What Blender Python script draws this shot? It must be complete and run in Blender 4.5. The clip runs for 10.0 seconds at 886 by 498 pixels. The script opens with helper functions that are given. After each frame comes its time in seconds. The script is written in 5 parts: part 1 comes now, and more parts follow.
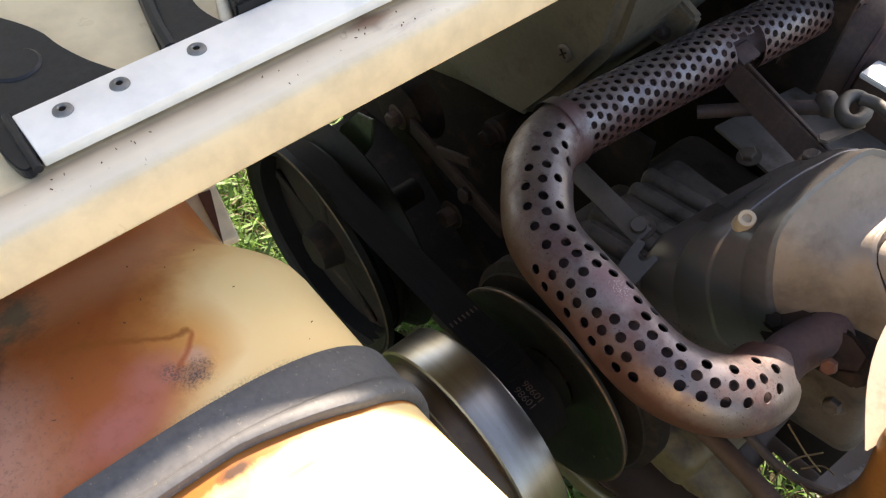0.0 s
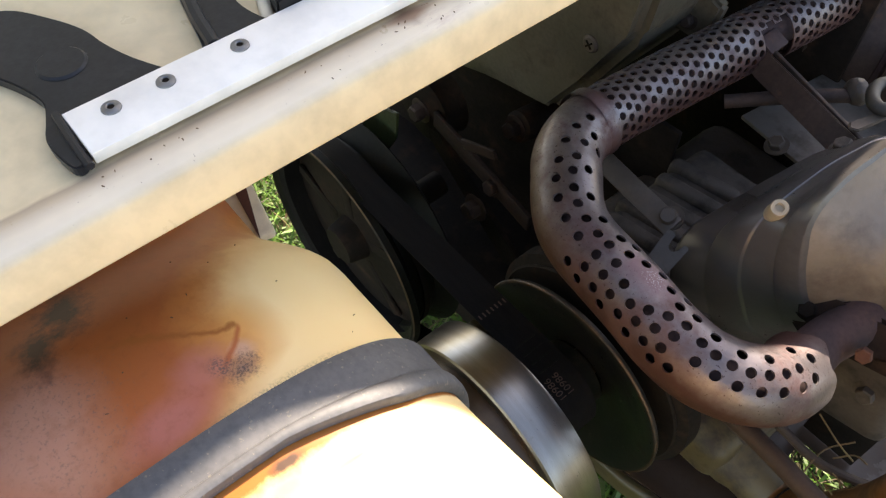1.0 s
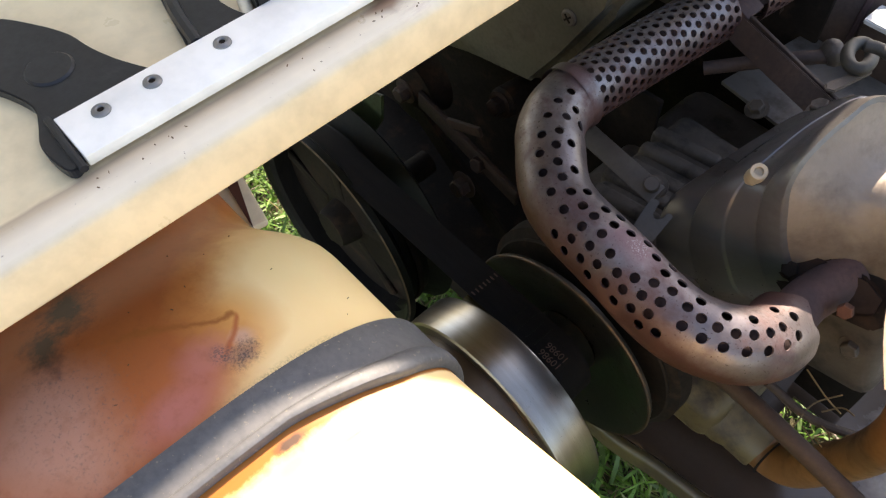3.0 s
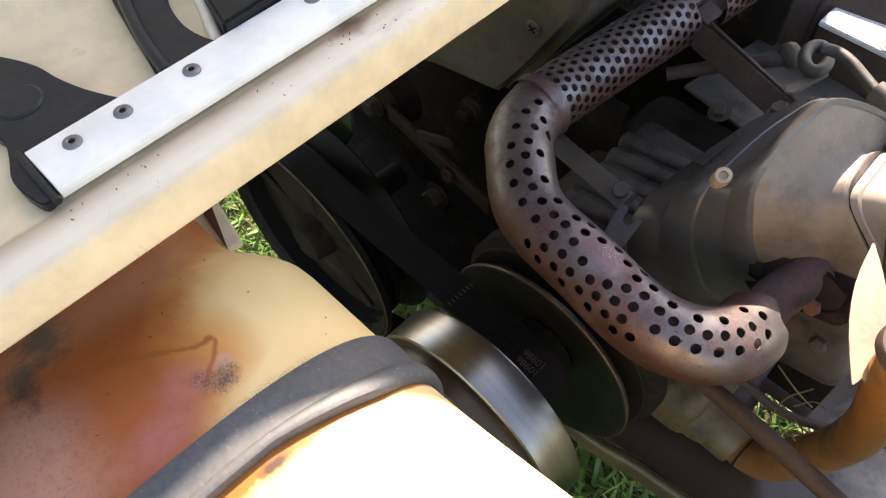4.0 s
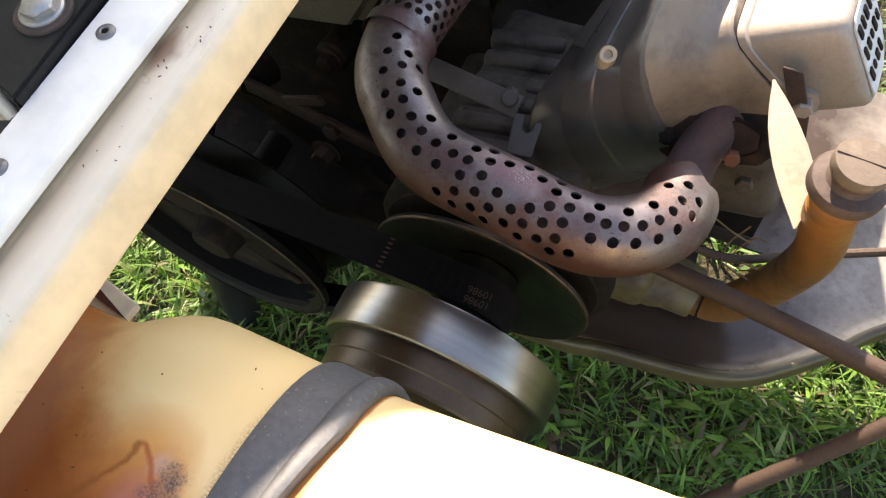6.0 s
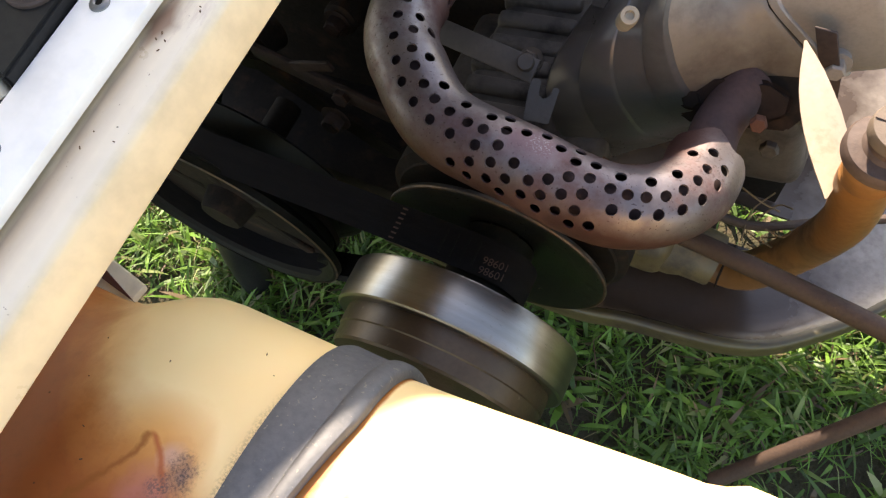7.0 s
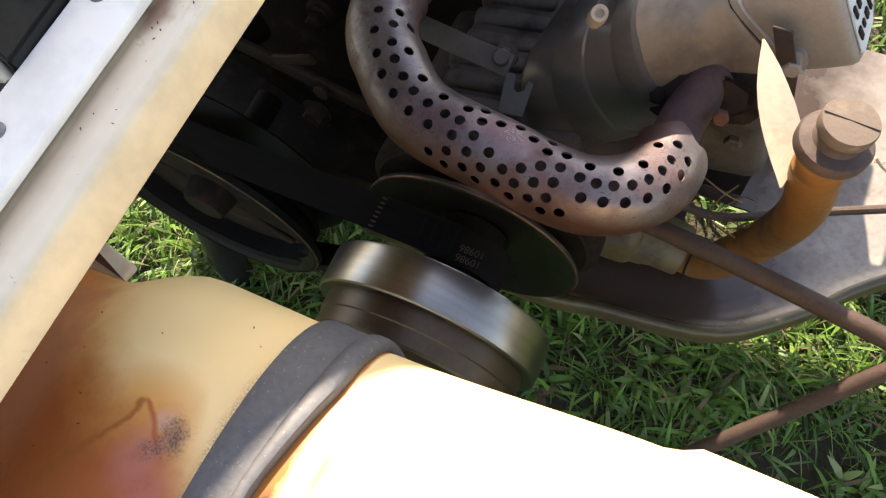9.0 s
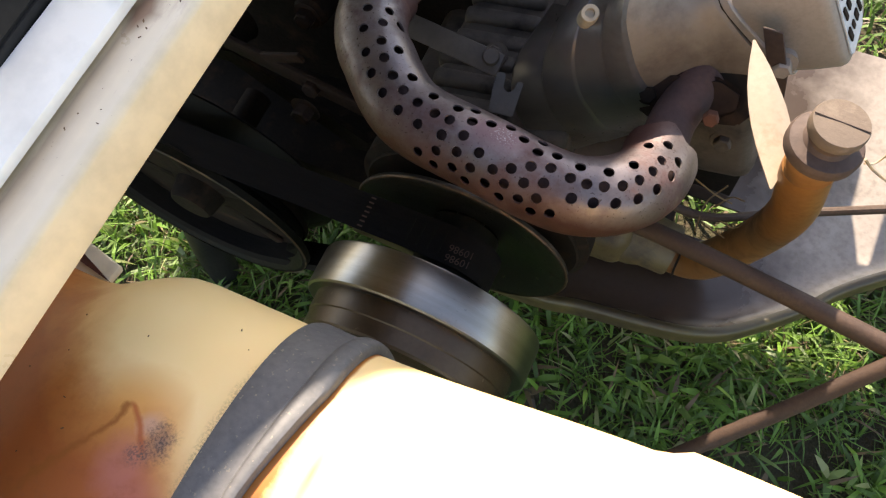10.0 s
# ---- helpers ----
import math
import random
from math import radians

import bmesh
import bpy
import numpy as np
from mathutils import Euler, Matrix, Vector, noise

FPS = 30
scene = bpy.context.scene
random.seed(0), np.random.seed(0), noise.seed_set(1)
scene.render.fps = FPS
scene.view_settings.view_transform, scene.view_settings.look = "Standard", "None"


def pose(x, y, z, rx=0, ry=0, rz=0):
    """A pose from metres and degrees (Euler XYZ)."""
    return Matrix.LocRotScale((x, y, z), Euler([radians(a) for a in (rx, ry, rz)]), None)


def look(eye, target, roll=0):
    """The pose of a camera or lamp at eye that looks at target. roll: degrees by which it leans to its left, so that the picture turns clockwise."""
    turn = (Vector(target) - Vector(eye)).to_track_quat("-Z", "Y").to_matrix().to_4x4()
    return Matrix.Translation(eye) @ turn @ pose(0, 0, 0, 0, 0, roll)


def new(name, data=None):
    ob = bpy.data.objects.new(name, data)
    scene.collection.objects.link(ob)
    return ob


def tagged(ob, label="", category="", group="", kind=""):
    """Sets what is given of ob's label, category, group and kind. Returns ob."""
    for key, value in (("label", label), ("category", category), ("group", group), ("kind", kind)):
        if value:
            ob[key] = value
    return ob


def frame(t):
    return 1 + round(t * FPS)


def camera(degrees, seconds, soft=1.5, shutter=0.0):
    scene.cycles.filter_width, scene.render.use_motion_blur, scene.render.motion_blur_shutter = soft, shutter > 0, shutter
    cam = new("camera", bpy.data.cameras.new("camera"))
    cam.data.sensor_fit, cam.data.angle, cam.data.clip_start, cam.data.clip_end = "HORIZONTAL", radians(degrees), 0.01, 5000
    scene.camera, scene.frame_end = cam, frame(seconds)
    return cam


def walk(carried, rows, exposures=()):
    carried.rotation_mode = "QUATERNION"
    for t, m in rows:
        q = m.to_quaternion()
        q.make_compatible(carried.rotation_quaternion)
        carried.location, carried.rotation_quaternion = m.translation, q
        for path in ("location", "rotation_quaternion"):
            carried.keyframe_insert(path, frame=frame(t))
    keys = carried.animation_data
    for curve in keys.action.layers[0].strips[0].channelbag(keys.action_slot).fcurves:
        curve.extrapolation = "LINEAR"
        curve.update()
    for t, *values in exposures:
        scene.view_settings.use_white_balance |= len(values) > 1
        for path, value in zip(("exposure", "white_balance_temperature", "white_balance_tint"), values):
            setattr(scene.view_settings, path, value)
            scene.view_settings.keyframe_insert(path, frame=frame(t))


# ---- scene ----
from mathutils.geometry import delaunay_2d_cdt

cam = camera(59.7, 10.0, soft=1.25)
PATH = [
    (0, (0.0, 0.0, 0.924), (-0.908, 0.783, -0.677), 1.2),
    (0.5, (-0.004, 0.0, 0.929), (-0.918, 0.772, -0.674), -0.8),
    (1, (-0.007, -0.01, 0.925), (-0.924, 0.739, -0.686), -0.6),
    (1.5, (-0.007, -0.013, 0.93), (-0.899, 0.707, -0.709), -1.2),
    (2, (-0.006, -0.01, 0.936), (-0.887, 0.696, -0.714), -2.8),
    (3.5, (0.0, -0.011, 0.935), (-0.86, 0.734, -0.71), -3.0),
    (4, (-0.002, -0.01, 0.942), (-0.835, 0.772, -0.7), -2.4),
    (4.5, (-0.006, -0.011, 0.945), (-0.799, 0.814, -0.696), -0.5),
    (5, (0.0, 0.008, 0.951), (-0.749, 0.871, -0.69), -5.6),
    (5.5, (-0.011, 0.013, 0.946), (-0.659, 0.843, -0.755), -10.9),
    (6, (-0.027, 0.031, 0.934), (-0.585, 0.747, -0.848), -14.0),
    (7.5, (-0.036, 0.042, 0.924), (-0.587, 0.654, -0.898), -18.3),
    (8, (-0.022, 0.032, 0.929), (-0.567, 0.654, -0.892), -17.9),
    (8.5, (-0.028, 0.029, 0.933), (-0.542, 0.644, -0.9), -16.1),
    (9, (-0.027, 0.029, 0.94), (-0.524, 0.665, -0.89), -14.3),
    (9.5, (-0.023, 0.028, 0.941), (-0.512, 0.675, -0.888), -13.5),
    (10, (-0.029, 0.031, 0.938), (-0.497, 0.675, -0.897), -12.4),
]
walk(cam, [(t, look(eye, target, roll)) for t, eye, target, roll in PATH], [(0.0, 1.75, 7800, 16), (2.0, 1.80, 7800, 16), (5.0, 1.86, 7800, 16), (7.5, 1.86, 7800, 16), (8.0, 1.92, 7800, 16), (8.5, 1.74, 7800, 16), (9.0, 1.70, 7800, 16), (10.0, 1.62, 7800, 16)])

# ---- world, sun, exposure ----
SUN_WAY = Vector((0.50, -0.90, -0.80)).normalized()
world = bpy.data.worlds.new("sky")
scene.world = world
world.use_nodes = True
wt = world.node_tree
sky = wt.nodes.new("ShaderNodeTexSky")
sky.sky_type, sky.sun_disc = "NISHITA", False
sky.sun_elevation = math.asin(-SUN_WAY.z)
sky.sun_rotation = math.atan2(-SUN_WAY.x, -SUN_WAY.y)
wt.links.new(sky.outputs[0], wt.nodes["Background"].inputs[0])
wt.nodes["Background"].inputs[1].default_value = 0.16
sun = new("sun", bpy.data.lights.new("sun", "SUN"))
sun.data.energy, sun.data.angle, sun.data.color = 5.0, radians(0.53), (1.0, 0.95, 0.87)
sun.matrix_world = look((0, 0, 3), Vector((0, 0, 3)) + SUN_WAY)


# ---- materials ----
def ramp(nt, fac, stops):
    n = nt.nodes.new("ShaderNodeValToRGB")
    cr = n.color_ramp
    while len(cr.elements) < len(stops):
        cr.elements.new(0.5)
    for e, (p, c) in zip(cr.elements, stops):
        e.position = p
        e.color = (*c, 1) if len(c) == 3 else c
    nt.links.new(fac, n.inputs[0])
    return n.outputs[0]


def noisy(nt, scale, detail=5.0, rough=0.55, stretch=(1, 1, 1), coord=None):
    if coord is None:
        tc = nt.nodes.new("ShaderNodeTexCoord")
        coord = tc.outputs["Object"]
    mp = nt.nodes.new("ShaderNodeMapping")
    mp.inputs["Scale"].default_value = stretch
    nt.links.new(coord, mp.inputs[0])
    n = nt.nodes.new("ShaderNodeTexNoise")
    n.inputs["Scale"].default_value, n.inputs["Detail"].default_value, n.inputs["Roughness"].default_value = scale, detail, rough
    nt.links.new(mp.outputs[0], n.inputs["Vector"])
    return n.outputs["Fac"]


def mixed(nt, fac, a, b, mode="MIX"):
    m = nt.nodes.new("ShaderNodeMix")
    m.data_type, m.blend_type = "RGBA", mode
    for src, sock in ((fac, m.inputs[0]), (a, m.inputs[6]), (b, m.inputs[7])):
        if isinstance(src, (int, float)):
            sock.default_value = src
        elif isinstance(src, tuple):
            sock.default_value = (*src, 1)
        else:
            nt.links.new(src, sock)
    return m.outputs[2]


def calc(nt, op, a, b=0.0, clamp=False):
    m = nt.nodes.new("ShaderNodeMath")
    m.operation, m.use_clamp = op, clamp
    for src, sock in ((a, m.inputs[0]), (b, m.inputs[1])):
        if isinstance(src, (int, float)):
            sock.default_value = src
        else:
            nt.links.new(src, sock)
    return m.outputs[0]


def surface(name, base, other, rough=0.5, metal=0.0, coarse=18.0, fine=220.0, wear=None, wear_at=(0.58, 0.70),
            wear_scale=45.0, wear_rough=0.8, bump=0.15, rough_span=0.15, stretch=(1, 1, 1), spec=0.5, grit=None, bump_size=0.0006):
    """Two tones by coarse noise, fine grain, a worn or stained third tone in patches, fine relief."""
    m = bpy.data.materials.new(name)
    m.use_nodes = True
    nt = m.node_tree
    bs = nt.nodes["Principled BSDF"]
    big, small = noisy(nt, coarse, 6, 0.6, stretch), noisy(nt, fine, 4, 0.6, stretch)
    col = ramp(nt, big, [(0.35, base), (0.65, other)])
    dark = tuple(c * 0.72 for c in base)
    col = mixed(nt, calc(nt, "MULTIPLY", ramp(nt, small, [(0.42, (0, 0, 0)), (0.72, (1, 1, 1))]), 0.6), col, dark)
    rg = calc(nt, "ADD", calc(nt, "MULTIPLY", small, rough_span), rough - rough_span / 2, True)
    met = metal
    if wear:
        w = ramp(nt, noisy(nt, wear_scale, 8, 0.65), [(wear_at[0], (0, 0, 0)), (wear_at[1], (1, 1, 1))])
        col = mixed(nt, w, col, wear)
        rg = mixed(nt, w, rg, (wear_rough,) * 3)
        if metal:
            met = calc(nt, "MULTIPLY", calc(nt, "SUBTRACT", 1.0, w), metal)
    if grit:
        g = ramp(nt, noisy(nt, 520, 2, 0.5), [(0.66, (0, 0, 0)), (0.70, (1, 1, 1))])
        col = mixed(nt, calc(nt, "MULTIPLY", g, 0.8), col, grit)
    nt.links.new(col, bs.inputs["Base Color"])
    nt.links.new(rg, bs.inputs["Roughness"])
    if isinstance(met, float) or isinstance(met, int):
        bs.inputs["Metallic"].default_value = met
    else:
        nt.links.new(met, bs.inputs["Metallic"])
    bs.inputs["Specular IOR Level"].default_value = spec
    bp = nt.nodes.new("ShaderNodeBump")
    bp.inputs["Strength"].default_value, bp.inputs["Distance"].default_value = bump, bump_size
    nt.links.new(calc(nt, "ADD", small, big), bp.inputs["Height"])
    nt.links.new(bp.outputs[0], bs.inputs["Normal"])
    return m


def cream_paint():
    m = surface("cream_paint", (0.72, 0.565, 0.355), (0.74, 0.59, 0.38), 0.30, 0, 4, 60, bump=0.03)
    nt = m.node_tree
    bs = nt.nodes["Principled BSDF"]
    col = bs.inputs["Base Color"].links[0].from_socket
    tc = nt.nodes.new("ShaderNodeTexCoord")
    sep = nt.nodes.new("ShaderNodeSeparateXYZ")
    nt.links.new(tc.outputs["Object"], sep.inputs[0])
    wob = calc(nt, "MULTIPLY", calc(nt, "SUBTRACT", noisy(nt, 70, 7, 0.65, (1, 0.25, 1)), 0.5), 0.006)
    x = calc(nt, "MULTIPLY", calc(nt, "ADD", calc(nt, "ADD", sep.outputs[0], wob), 0.235), 25.0)
    # white highlight of the rounded top painted as a pale band, dust settled along the strip
    top = ramp(nt, x, [(0.22, (0, 0, 0)), (0.40, (1, 1, 1)), (0.62, (1, 1, 1)), (0.72, (0, 0, 0))])
    col = mixed(nt, calc(nt, "MULTIPLY", top, 0.60), col, (0.80, 0.695, 0.57))
    dust = ramp(nt, x, [(0.16, (0, 0, 0)), (0.21, (1, 1, 1)), (0.30, (0.62, 0.62, 0.62)), (0.50, (0, 0, 0))])
    col = mixed(nt, calc(nt, "MULTIPLY", dust, 0.80), col, (0.36, 0.255, 0.18))
    sm = ramp(nt, noisy(nt, 70, 8, 0.75, (1, 0.22, 1)), [(0.60, (0, 0, 0)), (0.70, (1, 1, 1))])
    col = mixed(nt, calc(nt, "MULTIPLY", calc(nt, "MULTIPLY", sm, top), 0.40), col, (0.50, 0.33, 0.27))
    run = calc(nt, "ADD", calc(nt, "MULTIPLY", calc(nt, "ABSOLUTE", calc(nt, "ADD", calc(nt, "ADD", sep.outputs[1], calc(nt, "MULTIPLY", wob, 1.5)), -0.151)), 55.0), calc(nt, "MULTIPLY", calc(nt, "ABSOLUTE", calc(nt, "SUBTRACT", x, 0.27)), 3.2))
    col = mixed(nt, calc(nt, "MULTIPLY", ramp(nt, run, [(0.30, (1, 1, 1)), (0.85, (0, 0, 0))]), 0.80), col, (0.20, 0.095, 0.055))
    fleck = ramp(nt, noisy(nt, 420, 3, 0.6), [(0.69, (0, 0, 0)), (0.72, (1, 1, 1))])
    col = mixed(nt, calc(nt, "MULTIPLY", calc(nt, "MULTIPLY", fleck, top), 0.7), col, (0.22, 0.11, 0.08))
    nt.links.new(col, bs.inputs["Base Color"])
    return m


CREAM = cream_paint()
# Lifted to the casting's sunlit tone; CASTING below is the darker, shaded one.
HEADCAST = surface("dusty_sunlit_casting", (0.245, 0.205, 0.165), (0.150, 0.112, 0.082), 0.46, 0.15, 11, 300, (0.070, 0.046, 0.032), (0.48, 0.70), 15, 0.6, 0.3)
GREYPLATE = surface("grey_plate", (0.125, 0.108, 0.093), (0.085, 0.072, 0.061), 0.65, 0.1, 14, 220, (0.052, 0.038, 0.029), (0.52, 0.72), 40, 0.8, 0.15)
SHEETTAN = surface("tan_sheet", (0.40, 0.315, 0.235), (0.34, 0.262, 0.190), 0.5, 0.0, 20, 260, (0.26, 0.165, 0.105), (0.58, 0.76), 50, 0.7, 0.15)
CRUMB = surface("brown_crumbs", (0.10, 0.05, 0.025), (0.17, 0.09, 0.045), 0.9, 0, 300, 900)
OXBLOOD = surface("dark_red_edge", (0.10, 0.025, 0.018), (0.07, 0.02, 0.015), 0.6, 0, 60, 400)
LIDMAT = surface("cream_lid", (0.80, 0.68, 0.50), (0.83, 0.72, 0.55), 0.45, 0, 5, 120, bump=0.06)
STRIP = surface("white_aluminium", (0.95, 0.865, 0.765), (0.93, 0.85, 0.755), 0.34, 0.0, 4, 40, (0.66, 0.60, 0.54), (0.76, 0.79), 120, 0.5, 0.02)
RUBBER = surface("black_rubber", (0.013, 0.013, 0.015), (0.020, 0.020, 0.022), 0.36, 0, 25, 260, (0.045, 0.041, 0.038), (0.62, 0.78), 60, 0.7, 0.14, spec=0.28)
STRAP = surface("grey_rubber", (0.066, 0.067, 0.072), (0.096, 0.095, 0.098), 0.56, 0, 26, 300, (0.150, 0.136, 0.120), (0.60, 0.76), 55, 0.8, 0.22, grit=(0.17, 0.15, 0.12))
BLACKSTEEL = surface("black_painted_steel", (0.010, 0.0095, 0.0095), (0.017, 0.016, 0.015), 0.45, 0, 20, 260, (0.045, 0.033, 0.027), (0.64, 0.78), 50, 0.8, 0.12, spec=0.22)
# Kept near black to stand for deep shade as well as grease.
NEARBLACK = surface("near_black_greasy_steel", (0.0115, 0.0088, 0.0070), (0.021, 0.0150, 0.0112), 0.75, 0, 22, 240, (0.046, 0.027, 0.018), (0.54, 0.72), 34, 0.9, 0.25, spec=0.10)
RUST = surface("rusty_pipe", (0.050, 0.029, 0.028), (0.078, 0.042, 0.038), 0.8, 0.1, 40, 320, (0.12, 0.060, 0.038), (0.60, 0.74), 60, 0.9, 0.5)
RUSTPLATE = surface("brown_rusted_plate", (0.050, 0.032, 0.026), (0.080, 0.050, 0.038), 0.7, 0.15, 30, 260, (0.15, 0.075, 0.04), (0.62, 0.76), 55, 0.9, 0.35)
DRUMSTEEL = surface("brushed_drum_steel", (0.330, 0.305, 0.275), (0.250, 0.222, 0.190), 0.29, 1.0, 14, 500, (0.15, 0.115, 0.08), (0.64, 0.78), 55, 0.5, 0.04, rough_span=0.08, stretch=(0.4, 6, 0.4))
DRUMBROWN = surface("oily_brown_steel", (0.080, 0.052, 0.030), (0.045, 0.030, 0.019), 0.36, 0.5, 25, 300, (0.20, 0.155, 0.11), (0.66, 0.72), 90, 0.5, 0.3)
BRASS = surface("worn_bright_edge", (0.12, 0.075, 0.045), (0.06, 0.040, 0.026), 0.5, 0.6, 60, 400, (0.02, 0.015, 0.011), (0.50, 0.62), 30, 0.7, 0.2)
PULLEY = surface("dark_pulley_paint", (0.0075, 0.0082, 0.0058), (0.014, 0.0132, 0.0098), 0.5, 0.0, 25, 220, (0.030, 0.022, 0.015), (0.56, 0.74), 45, 0.75, 0.12, spec=0.10)
DISH = surface("oily_sheave_face", (0.0125, 0.0120, 0.0095), (0.021, 0.0185, 0.0145), 0.30, 0.0, 20, 220, (0.034, 0.026, 0.018), (0.58, 0.74), 40, 0.5, 0.12, spec=0.45)
BELT = surface("black_belt", (0.0090, 0.0080, 0.0076), (0.0145, 0.0125, 0.0115), 0.8, 0, 30, 400, bump=0.3, stretch=(1, 6, 1), spec=0.08)
PRINT = surface("faded_belt_print", (0.100, 0.058, 0.043), (0.055, 0.033, 0.025), 0.8, 0, 60, 500)
SHROUD = surface("blackened_shroud", (0.135, 0.130, 0.132), (0.098, 0.086, 0.078), 0.30, 0.55, 8, 180, (0.085, 0.062, 0.047), (0.48, 0.90), 10, 0.42, 0.08)
# Darkened beyond its grime to stand for shaded gaps round the crankcase.
CASTING = surface("grimy_shaded_casting", (0.105, 0.081, 0.063), (0.064, 0.047, 0.036), 0.6, 0.1, 20, 300, (0.028, 0.020, 0.016), (0.50, 0.68), 24, 0.85, 0.4)
COVER = surface("satin_aluminium_cover", (0.34, 0.29, 0.245), (0.28, 0.235, 0.195), 0.5, 0.2, 14, 420, (0.20, 0.155, 0.12), (0.58, 0.80), 24, 0.8, 0.25)
TAN = surface("yellowed_engine_paint", (0.128, 0.094, 0.036), (0.080, 0.056, 0.022), 0.50, 0.0, 14, 200, (0.040, 0.026, 0.014), (0.48, 0.62), 30, 0.7, 0.3)
NECK = surface("amber_stained_plastic", (0.215, 0.094, 0.026), (0.135, 0.060, 0.020), 0.45, 0.0, 16, 200, (0.070, 0.036, 0.017), (0.54, 0.74), 24, 0.7, 0.15)
CLIPMAT = surface("dull_brown_clip", (0.088, 0.070, 0.056), (0.060, 0.047, 0.038), 0.6, 0.2, 30, 380, (0.13, 0.10, 0.078), (0.58, 0.74), 60, 0.8, 0.3)
SCRAPED = surface("scraped_label_plate", (0.40, 0.38, 0.36), (0.26, 0.24, 0.22), 0.35, 0.6, 90, 420, (0.05, 0.04, 0.035), (0.46, 0.56), 140, 0.8, 0.3, stretch=(1, 3, 1))
HOSEMAT = surface("dusty_grey_rubber", (0.036, 0.031, 0.024), (0.054, 0.046, 0.036), 0.60, 0, 30, 300, (0.095, 0.076, 0.058), (0.58, 0.74), 50, 0.85, 0.25)
CAPMAT = surface("dusty_brown_cap", (0.130, 0.095, 0.068), (0.090, 0.065, 0.047), 0.75, 0.0, 22, 420, (0.19, 0.15, 0.112), (0.56, 0.72), 60, 0.9, 0.4)
BOLTMAT = surface("zinc_bolt", (0.42, 0.40, 0.37), (0.34, 0.32, 0.29), 0.4, 0.8, 60, 500, (0.22, 0.15, 0.10), (0.62, 0.74), 120, 0.8, 0.2)
RIVET = surface("dull_rivet", (0.24, 0.235, 0.23), (0.17, 0.165, 0.16), 0.42, 0.7, 90, 600, (0.08, 0.06, 0.05), (0.60, 0.72), 200, 0.7, 0.2)
GREENPAINT = surface("dull_green_paint", (0.030, 0.050, 0.016), (0.020, 0.032, 0.011), 0.55, 0, 24, 240, (0.025, 0.020, 0.012), (0.52, 0.70), 30, 0.8, 0.15)
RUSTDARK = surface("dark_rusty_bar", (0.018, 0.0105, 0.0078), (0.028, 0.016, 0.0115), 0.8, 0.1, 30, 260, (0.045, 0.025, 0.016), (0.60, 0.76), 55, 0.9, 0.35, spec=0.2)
RUSTBOLT = surface("rusty_bolt", (0.125, 0.046, 0.024), (0.085, 0.034, 0.019), 0.85, 0.1, 80, 500, bump=0.5)
FINMAT = surface("sooty_fin_casting", (0.078, 0.057, 0.043), (0.042, 0.031, 0.023), 0.65, 0.05, 26, 300, (0.020, 0.014, 0.010), (0.46, 0.64), 34, 0.9, 0.5)
PAN = surface("brown_grey_tray", (0.235, 0.205, 0.178), (0.310, 0.275, 0.242), 0.38, 0.05, 9, 180, (0.120, 0.090, 0.068), (0.58, 0.74), 14, 0.6, 0.2)
RIM = surface("oily_olive_rim", (0.085, 0.068, 0.026), (0.055, 0.040, 0.020), 0.38, 0.0, 16, 220, (0.032, 0.020, 0.013), (0.50, 0.70), 20, 0.6, 0.2)


def oil_and_shade():
    """Old oil, with the engine's shade painted in, browns the tray from the pulley up to beyond the filler."""
    nt = PAN.node_tree
    bs = nt.nodes["Principled BSDF"]
    col, rg = bs.inputs["Base Color"].links[0].from_socket, bs.inputs["Roughness"].links[0].from_socket
    tc = nt.nodes.new("ShaderNodeTexCoord")
    sep = nt.nodes.new("ShaderNodeSeparateXYZ")
    nt.links.new(tc.outputs["Object"], sep.inputs[0])
    reach = calc(nt, "ADD", calc(nt, "MULTIPLY", calc(nt, "SUBTRACT", 0.150, sep.outputs[0]), 8.0), calc(nt, "MULTIPLY", calc(nt, "SUBTRACT", noisy(nt, 14, 6, 0.6), 0.5), 1.6))
    oil = ramp(nt, reach, [(0.10, (0, 0, 0)), (0.75, (1, 1, 1))])
    nt.links.new(mixed(nt, calc(nt, "MULTIPLY", oil, 0.93), col, (0.034, 0.020, 0.014)), bs.inputs["Base Color"])
    nt.links.new(mixed(nt, oil, rg, (0.27, 0.27, 0.27)), bs.inputs["Roughness"])


oil_and_shade()
RODMAT = surface("rusty_rod", (0.042, 0.023, 0.015), (0.062, 0.035, 0.022), 0.7, 0.1, 40, 380, (0.13, 0.082, 0.055), (0.64, 0.78), 80, 0.9, 0.4)
PLATEWHITE = surface("pale_plate", (0.62, 0.62, 0.60), (0.55, 0.55, 0.54), 0.5, 0.0, 14, 220, (0.34, 0.28, 0.22), (0.64, 0.76), 40, 0.8, 0.15)
GREENGREY = surface("olive_grey_housing", (0.075, 0.067, 0.048), (0.105, 0.090, 0.066), 0.5, 0.1, 16, 240, (0.040, 0.029, 0.022), (0.52, 0.72), 22, 0.8, 0.2)
STUDMAT = surface("ivory_plastic", (0.44, 0.36, 0.25), (0.34, 0.27, 0.185), 0.5, 0, 60, 400, bump=0.1)
STRAW = surface("dry_stems", (0.20, 0.125, 0.055), (0.14, 0.085, 0.038), 0.8, 0, 80, 400)
SOIL = surface("lawn_soil_and_thatch", (0.044, 0.035, 0.017), (0.062, 0.056, 0.022), 0.95, 0, 9, 160, (0.070, 0.048, 0.028), (0.52, 0.66), 30, 0.95, 1.0, bump_size=0.006)


